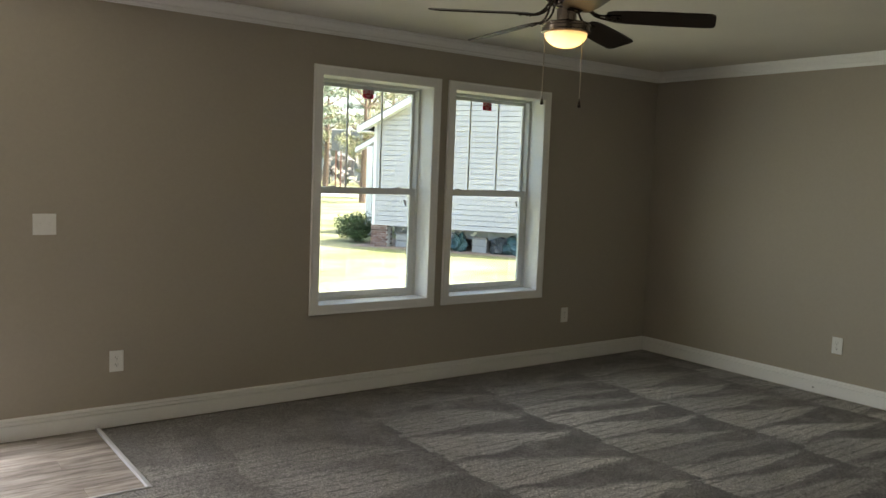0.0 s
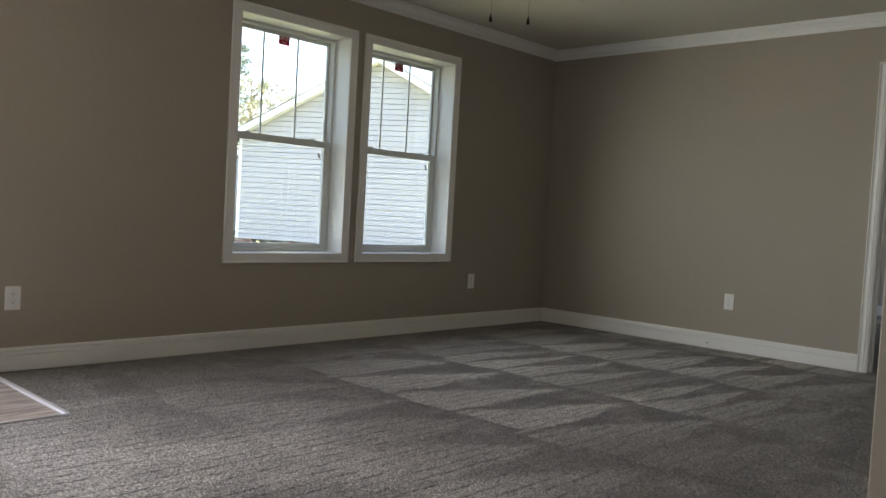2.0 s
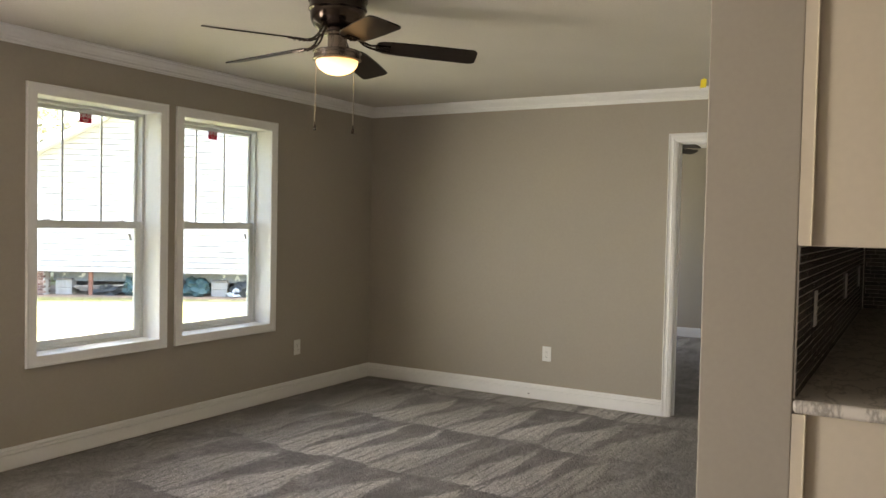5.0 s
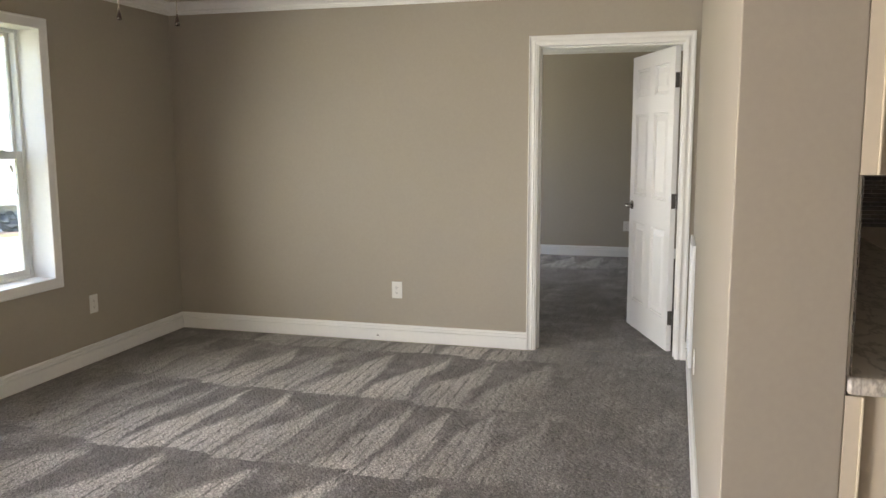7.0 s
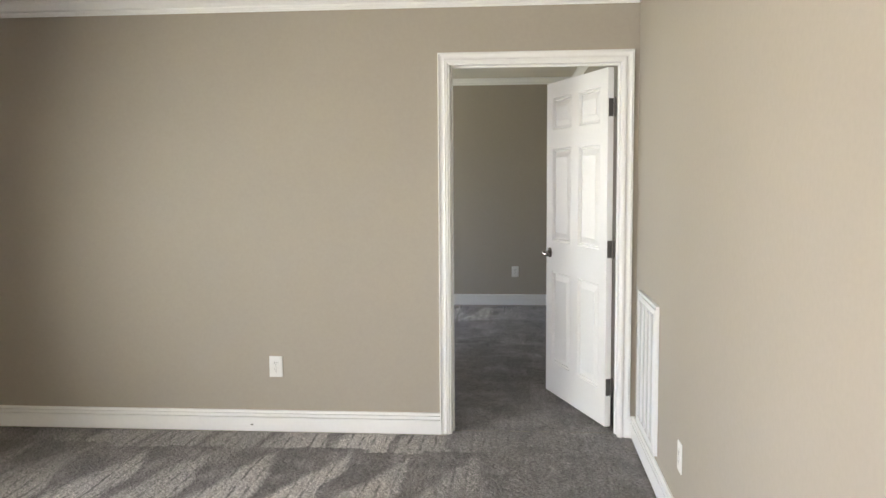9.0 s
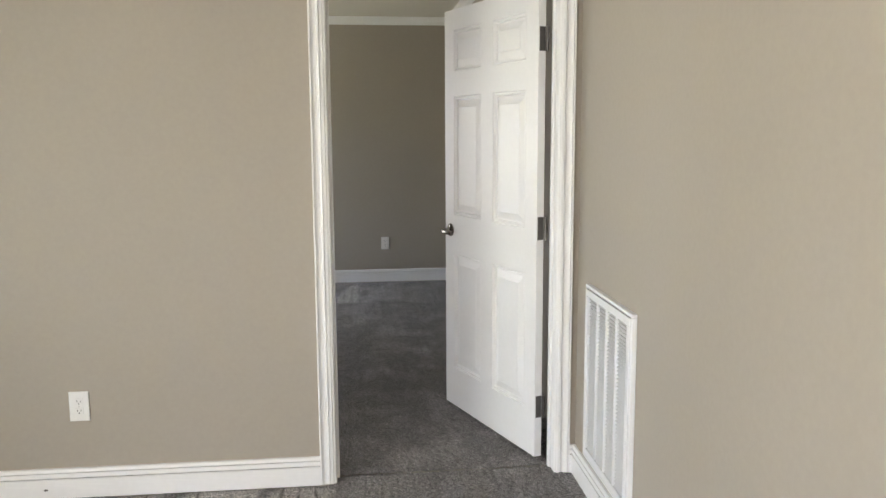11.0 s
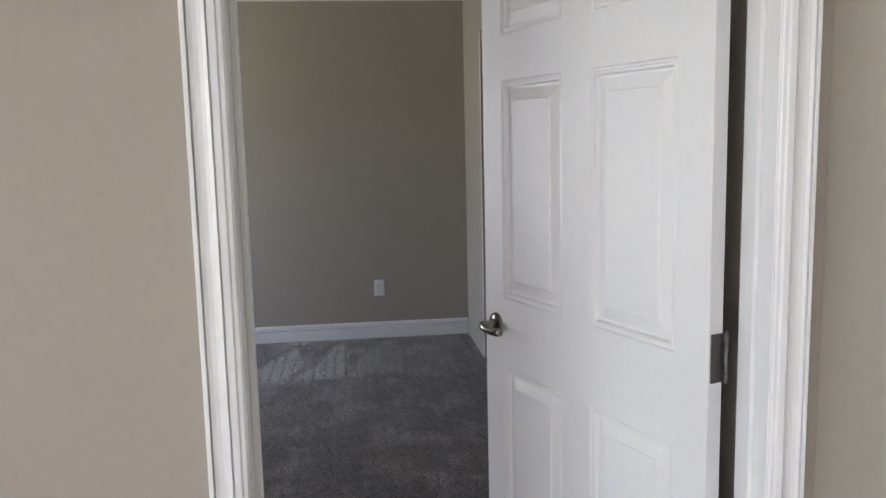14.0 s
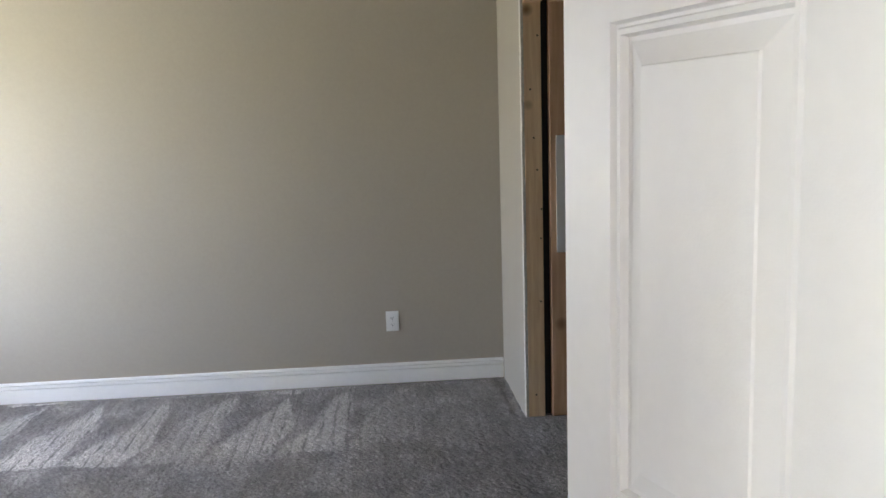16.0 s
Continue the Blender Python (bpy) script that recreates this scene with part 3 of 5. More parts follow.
structure(boxes_part("floor_kitchen", [(WEST, KEAST, KSOUTH, 0.70, -0.022, -0.006), (8.9, 11.1, -1.2, -0.31, -0.022, -0.006)], M_PLANK), "greyish brown plank flooring of the kitchen", "floor")

# ---- trim
BASE = [(0, 0), (0, 0.019), (0.081, 0.019), (0.0816, 0.004), (0.0858, 0.004), (0.0864, 0.017), (0.103, 0.016), (0.1036, 0.004), (0.1076, 0.004), (0.1082, 0.0145), (0.118, 0.012), (0.122, 0.008), (0.122, 0)]
CROWN = [(0, 0), (0, 0.064), (0.012, 0.064), (0.014, 0.053), (0.018, 0.053), (0.026, 0.050), (0.042, 0.034), (0.056, 0.026), (0.058, 0.016), (0.062, 0.016), (0.064, 0.021), (0.074, 0.019), (0.076, 0.009), (0.088, 0.008), (0.088, 0)]
UP, DOWN = (0, 0, 1), (0, 0, -1)


def moulding(name, runs, profile, axis, z, mat, label, category):
    bm = bmesh.new()
    for run in runs:
        add_sweep(bm, [((x, y, z), axis, (ox, oy, 0)) for x, y, ox, oy in run], profile)
    return structure(finish(name, bm, mat), label, category)


moulding("baseboard", [
    [(1.03, NORTH, 0, -1), (EAST, NORTH, -1, -1), (EAST, DOOR_Y[1] + 0.067, -1, 0)],
    [(EAST, DOOR_Y[0] - 0.067, -1, 0), (EAST, SOUTH, -1, 1), (STUB, STUB_Y, -1, 1), (STUB + 0.04, 0.701, -1, 0)],
    [(WEST, NORTH, 0, -1), (-0.72, NORTH, 0, -1)]], BASE, UP, -0.004, M_TRIM, "white painted stepped baseboard along the walls", "baseboard")
bm = bmesh.new()
add_lathe(bm, [(0, 0), (0.006, 0.0004), (0.004, 0.0016), (0, 0.002)], 9, m=pose(EAST - 0.019, 3.13, 0.034, 0, -90, 0) @ Matrix.Diagonal((0.7, 1.5, 1, 1)))
tagged(finish("scuff_mark", bm, M_SCUFF), "small dark dent in the white baseboard", "scuff")
moulding("baseboard_bedroom", [
    [(BED_W, DOOR_Y[1] + 0.067, 1, 0), (BED_W, NORTH, 1, -1), (BED_E, NORTH, -1, -1), (BED_E, BED_S + 0.004, -1, 0)]],
    BASE, UP, -0.004, M_TRIM, "white painted stepped baseboard of the bedroom", "baseboard")
moulding("crown_trim", [
    [(WEST, NORTH, 0, -1), (EAST, NORTH, -1, -1), (EAST, SOUTH, -1, 1), (STUB + 0.07, STUB_Y - 0.001, 0, 1)]], CROWN, DOWN, CEIL - 0.001, M_TRIM, "white crown moulding under the ceiling", "crown moulding")
moulding("crown_trim_bedroom", [
    [(BED_W, NORTH, 1, -1), (BED_E, NORTH, -1, -1), (BED_E, BED_S + 0.0005, -1, 1), (BED_W, BED_S + 0.0005, 1, 1), (BED_W, NORTH, 1, -1)]],
    [(a * 0.82, b * 0.9) for a, b in CROWN], DOWN, CEIL_B - 0.001, M_TRIM, "white crown moulding of the bedroom", "crown moulding")
structure(box_part("trim_threshold", (CARPET_W - 0.016, CARPET_W + 0.006, VINYL_S, NORTH - 0.014, -0.012, 0.005), M_STRIP, bevel=0.003), "pale metal strip between carpet and planks", "threshold strip")
structure(box_part("trim_threshold_side", (WEST, CARPET_W + 0.006, VINYL_S - 0.014, VINYL_S, -0.012, 0.003), M_STRIP, bevel=0.003), "pale metal strip along the carpet edge", "threshold strip")


# ---------------------------------------------------------------- windows
def build_window():
    """A single-hung window, from the opening's left bottom corner on the wall's face; y points outdoors."""
    w, h, d = 0.875, WZ[1] - WZ[0], 0.146
    root = new("window_1")
    flat = [(0, 0), (0, 0.012), (0.004, 0.016), (0.052, 0.016), (0.056, 0.019), (0.064, 0.019), (0.066, 0.015), (0.066, 0)]
    corners = [((0, 0, 0), (-1, 0, -1)), ((w, 0, 0), (1, 0, -1)), ((w, 0, h), (1, 0, 1)), ((0, 0, h), (-1, 0, 1))]
    bm = bmesh.new()
    add_sweep(bm, [(p, a, (0, -1, 0)) for p, a in corners], flat, closed=True)
    finish("casing", bm, M_TRIM, root)
    boxes_part("jamb", [(-W0, 0, 0.0005, d, -W0, h + W0), (w, w + W0, 0.0005, d, -W0, h + W0), (0, w, 0.0005, d, -W0, 0), (0, w, 0.0005, d, h, h + W0)], M_TRIM, root)
    f = 0.020
    boxes_part("frame", [(-W0, f, d, d + 0.075, -W0, h + W0), (w - f, w + W0, d, d + 0.075, -W0, h + W0), (f, w - f, d, d + 0.075, -W0, f), (f, w - f, d, d + 0.075, h - f, h + W0)], M_VINYL, root, bevel=0.003)
    mz = 0.762
    y1, y0 = d + 0.046, d + 0.008
    s = 0.022
    boxes_part("upper_sash", [(f, f + s, y1, y1 + 0.024, mz - 0.02, h - f), (w - f - s, w - f, y1, y1 + 0.024, mz - 0.02, h - f),
                                   (f + s, w - f - s, y1, y1 + 0.024, h - f - 0.024, h - f), (f + s, w - f - s, y1, y1 + 0.024, mz - 0.02, mz + 0.018)], M_VINYL, root, bevel=0.002)
    s2 = 0.042
    boxes_part("lower_sash", [(f, f + s2, y0, y0 + 0.026, f, mz + 0.022), (w - f - s2, w - f, y0, y0 + 0.026, f, mz + 0.022),
                                   (f + s2, w - f - s2, y0, y0 + 0.026, f, f + 0.036), (f + s2, w - f - s2, y0, y0 + 0.026, mz - 0.024, mz + 0.022)], M_VINYL, root, bevel=0.002)
    for dims in ((f + s, w - f - s, y1 + 0.010, y1 + 0.014, mz + 0.018, h - f - 0.024), (f + s2, w - f - s2, y0 + 0.011, y0 + 0.015, f + 0.036, mz - 0.024)):
        box_part("pane", dims, M_GLASS, root).visible_shadow = False
    for x in (w / 2 - 0.139, w / 2 + 0.139):
        box_part("muntin", (x - 0.0065, x + 0.0065, y1 + 0.001, y1 + 0.008, mz + 0.018, h - f - 0.024), M_VINYL, root, bevel=0.002)
    for x in (0.17, 0.70):
        bm = bmesh.new()
        add_box(bm, x - 0.028, x + 0.028, y0 + 0.002, y0 + 0.022, mz + 0.022, mz + 0.027)
        add_box(bm, x - 0.006, x + 0.026, y0 - 0.002, y0 + 0.012, mz + 0.027, mz + 0.031)
        finish("latch", bm, M_VINYL, root, bevel=0.002)
    box_part("tilt_mark", (-0.008, 0.008, 0, 0.002, -0.022, 0.022), M_SCREW, root, bevel=0.0008, at=pose(0.775, y0 + 0.006, mz - 0.082, 0, -22, 0))
    sx, sz = 0.463, 1.437
    box_part("label", (sx - 0.044, sx + 0.044, y1 + 0.0085, y1 + 0.0094, sz - 0.031, sz + 0.031), M_STICKER, root)
    fc = bpy.data.curves.new("label_text", "FONT")
    fc.body, fc.size, fc.align_x, fc.align_y, fc.extrude, fc.offset = "DP-50", 0.034, "CENTER", "CENTER", 0.0002, 0.0018
    fc.materials.append(M_PAPER)
    tx = new("label_text", fc)
    tx.matrix_basis = pose(sx, y1 + 0.0080, sz + 0.012, 90, 0, 0)
    tx.parent = root
    boxes_part("label_bars", [(sx - 0.024, sx + 0.024, y1 + 0.0078, y1 + 0.0083, sz - 0.013, sz - 0.008), (sx - 0.015, sx + 0.015, y1 + 0.0078, y1 + 0.0083, sz - 0.022, sz - 0.018)], M_PAPER, root)
    return structure(root, "white single-hung window with two slim upper bars", "window")


window_1 = build_window()
window_1.matrix_basis = pose(WIN[0][0], NORTH, WZ[0])
window_2 = copy_thing(window_1, pose(WIN[1][0], NORTH, WZ[0]))
window_2.name = "window_2"

# ---------------------------------------------------------------- door between living room and bedroom
CASING = [(0, 0), (0, 0.007), (0.003, 0.0095), (0.009, 0.0105), (0.012, 0.0140), (0.023, 0.0150), (0.0237, 0.0065), (0.0263, 0.0065), (0.027, 0.0148), (0.033, 0.0128), (0.040, 0.0122), (0.048, 0.0135), (0.0545, 0.0165),
          (0.0552, 0.0075), (0.0576, 0.0075), (0.0583, 0.0178), (0.0645, 0.018), (0.066, 0.016), (0.066, 0)]
door_1 = structure(new("door_1"), "white six-panel door standing ajar, with a nickel lever", "door")


def door_casing(x, out):
    bm = bmesh.new()
    a, b = DOOR_Y
    add_sweep(bm, [((x, b + 0.002, -0.004), (0, 1, 0), (out, 0, 0)), ((x, b + 0.002, DOOR_Z), (0, 1, 1), (out, 0, 0)),
                   ((x, a - 0.002, DOOR_Z), (0, -1, 1), (out, 0, 0)), ((x, a - 0.002, -0.004), (0, -1, 0), (out, 0, 0))], CASING)
    finish("casing", bm, M_TRIM, door_1)


door_casing(EAST, -1)
door_casing(BED_W, 1)
jx0, jx1 = EAST - 0.003, BED_W + 0.003
boxes_part("jamb", [(jx0, jx1, DOOR_Y[0] - 0.017, DOOR_Y[0], -0.004, DOOR_Z + 0.017), (jx0, jx1, DOOR_Y[1], DOOR_Y[1] + 0.017, -0.004, DOOR_Z + 0.017), (jx0, jx1, DOOR_Y[0], DOOR_Y[1], DOOR_Z, DOOR_Z + 0.017),
                    (6.345, 6.378, DOOR_Y[0], DOOR_Y[0] + 0.011, -0.004, DOOR_Z), (6.345, 6.378, DOOR_Y[1] - 0.011, DOOR_Y[1], -0.004, DOOR_Z), (6.345, 6.378, DOOR_Y[0] + 0.011, DOOR_Y[1] - 0.011, DOOR_Z - 0.011, DOOR_Z)],
           M_TRIM, door_1, bevel=0.002)

LEAF_W, LEAF_H, LEAF_T = 0.888, 2.066, 0.035
leaf_at = pose(6.428, 1.087, 0.0, 0, 0, 19.9)


def build_leaf():
    cols = [0, 0.098, 0.386, 0.500, 0.788, LEAF_W]
    rows = [0.014, 0.222, 0.838, 1.036, 1.640, 1.762, 1.966, LEAF_H]
    rings = [(0.0, 0.0), (0.003, 0.008), (0.007, 0.008), (0.010, 0.003), (0.016, 0.003), (0.019, 0.0135), (0.025, 0.0135), (0.054, 0.0045), (0.056, 0.0015)]
    bm = bmesh.new()
    for side in (1, -1):
        face = 0.0 if side == 1 else -LEAF_T
        for i in range(5):
            for j in range(7):
                x0, x1, z0, z1 = cols[i], cols[i + 1], rows[j], rows[j + 1]
                if i in (1, 3) and j in (1, 3, 5):
                    prev = None
                    for inset, depth in rings:
                        y = face - side * depth
                        ring = [bm.verts.new(c) for c in ((x0 + inset, y, z0 + inset), (x1 - inset, y, z0 + inset), (x1 - inset, y, z1 - inset), (x0 + inset, y, z1 - inset))]
                        if prev:
                            for k in range(4):
                                bm.faces.new((prev[k], prev[(k + 1) % 4], ring[(k + 1) % 4], ring[k]))
                        prev = ring
                    bm.faces.new(prev)
                else:
                    bm.faces.new([bm.verts.new(c) for c in ((x0, face, z0), (x1, face, z0), (x1, face, z1), (x0, face, z1))])
    for x in (0, LEAF_W):
        for j in range(7):
            bm.faces.new([bm.verts.new(c) for c in ((x, 0, rows[j]), (x, -LEAF_T, rows[j]), (x, -LEAF_T, rows[j + 1]), (x, 0, rows[j + 1]))])
    for z in (rows[0], rows[-1]):
        for i in range(5):
            bm.faces.new([bm.verts.new(c) for c in ((cols[i], 0, z), (cols[i + 1], 0, z), (cols[i + 1], -LEAF_T, z), (cols[i], -LEAF_T, z))])
    bmesh.ops.remove_doubles(bm, verts=bm.verts, dist=0.0002)
    return finish("leaf", bm, M_DOOR, door_1, at=leaf_at)


leaf = build_leaf()


def build_hinge(z):
    bm = bmesh.new()
    add_box(bm, -0.0025, 0.0005, -0.033, -0.004, z - 0.05, z + 0.05)
    for k in range(5):
        add_lathe(bm, [(0, -0.05 + k * 0.02 + 0.0006), (0.0065, -0.05 + k * 0.02 + 0.0006), (0.0065, -0.05 + (k + 1) * 0.02 - 0.0006), (0, -0.05 + (k + 1) * 0.02 - 0.0006)], 12, (-0.006, -0.040, z))
    add_lathe(bm, [(0, -0.054), (0.0045, -0.053), (0.0045, 0.053), (0, 0.056)], 10, (-0.006, -0.040, z))
    for dz in (-0.035, 0.0, 0.035):
        add_lathe(bm, [(0.0035, 0), (0.0035, 0.0012), (0, 0.0016)], 8, m=pose(-0.0025, -0.014 if dz else -0.024, z + dz, 0, -90, 0))
    ob = finish("hinge", bm, M_HINGE, leaf, bevel=0.0012)
    tagged(ob, "brushed steel hinge")


for hz in (0.245, 1.045, 1.845):
    build_hinge(hz)


def build_lever():
    bm = bmesh.new()
    s, z = LEAF_W - 0.062, 0.955
    turn = pose(s, 0, z, -90, 0, 0)
    add_lathe(bm, [(0, 0), (0.0335, 0), (0.0335, 0.004), (0.030, 0.008), (0.020, 0.011), (0.0135, 0.014), (0.0115, 0.022), (0.0125, 0.040), (0.0125, 0.050), (0.009, 0.056), (0, 0.058)], 28, m=turn)
    pts = [(s + 0.006, 0.047, z), (s - 0.010, 0.050, z - 0.001), (s - 0.030, 0.050, z - 0.004), (s - 0.055, 0.048, z - 0.006), (s - 0.078, 0.045, z - 0.005), (s - 0.088, 0.043, z - 0.004)]
    add_tube(bm, pts, [0.010, 0.0125, 0.0115, 0.0115, 0.012, 0.0105], 12)
    # the same lever on the other face
    turn = pose(s, -LEAF_T, z, 90, 0, 0)
    add_lathe(bm, [(0, 0), (0.0335, 0), (0.0335, 0.004), (0.030, 0.008), (0.0135, 0.014), (0.0125, 0.050), (0, 0.058)], 20, m=turn)
    add_tube(bm, [(p[0], -LEAF_T - p[1], p[2]) for p in pts], 0.009, 10)
    tagged(finish("lever", bm, M_NICKEL, leaf, smooth=True), "satin nickel lever handle")


build_lever()


# ---------------------------------------------------------------- framed opening in the bedroom
def build_framing():
    root = new("framed_opening")
    x0, x1 = 10.245, 10.285
    boxes_part("stud", [(x0, x1, 0.803, 0.891, 0.0, 2.16)], M_STUD, root, bevel=0.003)
    boxes_part("stud", [(x0 - 0.004, x1, 0.682, 0.764, 0.0, 2.16)], M_STUD_DK, root, bevel=0.003)
    boxes_part("header", [(9.15, x0, 0.803, 0.891, 2.12, 2.16), (9.15, x0, 0.682, 0.764, 2.12, 2.16)], M_STUD, root, bevel=0.003)
    # no lining: a black strip puts the gap's shade into the colour
    boxes_part("gap_shade", [(x1 - 0.002, x1 - 0.001, 0.764, 0.803, 0.0, 2.16)], M_SHADE, root)
    bm = bmesh.new()
    z = 0.0
    while z < 2.15:
        step = random.uniform(0.012, 0.05)
        w = random.uniform(-0.005, 0.003)
        add_box(bm, x0 + w, x1, 0.8915, 0.9045, z, min(2.16, z + step))
        z += step
    finish("drywall_edge", bm, M_DRYWALL, root)
    box_part("board_offcut", (x0 - 0.014, x0 - 0.005, 0.690, 0.735, 0.875, 1.470), M_TRIM, root, bevel=0.001)
    bm = bmesh.new()
    for z, y in ((0.12, 0.85), (0.62, 0.82), (0.95, 0.815), (1.10, 0.81), (1.30, 0.83), (1.46, 0.845), (1.70, 0.86), (1.96, 0.82)):
        add_lathe(bm, [(0.005, 0), (0.005, 0.0012), (0, 0.0014)], 8, m=pose(x0, y, z, 0, -90, 0))
    finish("nail_heads", bm, M_SLOT, root)
    return tagged(root, "unfinished framed opening with raw pine studs", "framing", kind="structure")


build_framing()


# ---------------------------------------------------------------- outlets, switch, return grille
def build_outlet(root_name="outlet"):
    """Face towards -y, centre at the origin on the wall."""
    root = new(root_name)
    box_part("plate", (-0.039, 0.039, -0.0055, 0, -0.0615, 0.0615), M_PLATE, root, bevel=0.003)
    for dz in (-0.0195, 0.0195):
        bm = bmesh.new()
        add_box(bm, -0.0165, 0.0165, -0.0075, -0.005, dz - 0.0135, dz + 0.0135)
        finish("receptacle", bm, M_PLATE, root, bevel=0.004)
        bm = bmesh.new()
        add_box(bm, -0.0078, -0.0056, -0.0079, -0.007, dz - 0.002, dz + 0.007)
        add_box(bm, 0.0056, 0.0078, -0.0079, -0.007, dz - 0.001, dz + 0.006)
        add_lathe(bm, [(0.0026, 0), (0.0026, 0.0006), (0, 0.0006)], 10, m=pose(0, -0.0074, dz - 0.0075, 90, 0, 0))
        finish("slots", bm, M_SLOT, root)
    bm = bmesh.new()
    add_lathe(bm, [(0.0032, 0), (0.0030, 0.001), (0, 0.0014)], 10, m=pose(0, -0.0055, 0, 90, 0, 0))
    finish("screw", bm, M_SCREW, root)
    return tagged(root, "white duplex outlet plate on the painted wall", "outlet", "wall outlets")


outlet = build_outlet()
outlet.matrix_basis = pose(1.708, NORTH, 0.376)
copy_thing(outlet, pose(5.284, NORTH, 0.385))
copy_thing(outlet, pose(EAST, 2.983, 0.376, 0, 0, -90))
copy_thing(outlet, pose(5.021, 0.9482, 0.335, 0, 0, 179.5))
copy_thing(outlet, pose(BED_E, 1.580, 0.379, 0, 0, -90))


def build_switch():
    root = new("light_switch")
    box_part("plate", (-0.058, 0.058, -0.0055, 0, -0.0575, 0.0575), M_PLATE, root, bevel=0.003)
    for x in (-0.023, 0.023):
        box_part("toggle", (x - 0.005, x + 0.005, -0.016, -0.004, -0.011, 0.007), M_PLATE, root, bevel=0.0025, at=pose(0, 0, 0.002, 8, 0, 0))
        for dz in (-0.03, 0.03):
            bm = bmesh.new()
            add_lathe(bm, [(0.003, 0), (0.003, 0.001), (0, 0.0013)], 10, m=pose(x, -0.0055, dz, 90, 0, 0))
            finish("screw", bm, M_PLATE, root)
    return tagged(root, "white double toggle switch plate on the wall", "light switch")


build_switch().matrix_basis = pose(1.336, NORTH, 1.165)


def build_grille():
    """Return-air grille; local x runs along the wall, y out of it."""
    root = new("air_grille")
    w, h = 0.562, 0.711
    r = 0.013
    boxes_part("frame", [(0, w, -0.0095, 0.010, 0, r), (0, w, -0.0095, 0.010, h - r, h), (0, r, -0.0095, 0.010, r, h - r), (w - r, w, -0.0095, 0.010, r, h - r)], M_GRILLE, root, bevel=0.003)
    q, t = r + 0.004, 0.028
    boxes_part("hinged_face", [(q, w - q, 0.001, 0.013, q, q + t), (q, w - q, 0.001, 0.013, h - q - t, h - q), (q, q + t, 0.001, 0.013, q + t, h - q - t), (w - q - t, w - q, 0.001, 0.013, q + t, h - q - t)], M_GRILLE, root, bevel=0.002)
    a, b = q + t, w - q - t
    step = (b - a) / 4
    boxes_part("mullion", [(a + step * k - 0.006, a + step * k + 0.006, 0.001, 0.012, q + t, h - q - t) for k in range(1, 4)], M_GRILLE, root, bevel=0.001)
    bm = bmesh.new()
    add_box(bm, a, b, -0.0056, 0.0050, -0.0005, 0.0005)
    bmesh.ops.recalc_face_normals(bm, faces=bm.faces)
    me = bpy.data.meshes.new("slat")
    bm.to_mesh(me)
    bm.free()
    me.materials.append(M_GRILLE)
    n = 44
    for k in range(n):
        s = new("slat", me)
        s.matrix_basis = pose(0, 0.004, q + t + (h - 2 * (q + t)) * (k + 0.5) / n, -26, 0, 0)
        s.parent = root
    # black sheet stands for the shade inside the duct
    box_part("duct_shade", (r, w - r, -0.009, -0.0085, r, h - r), M_SHADE, root)
    return tagged(root, "white enamelled return air grille low on the wall", "air grille")


# a shallow recess behind the slats is left by standing the grille off the wall
build_grille().matrix_basis = pose(5.548, 0.9533, 0.150, 0, 0, -0.5)


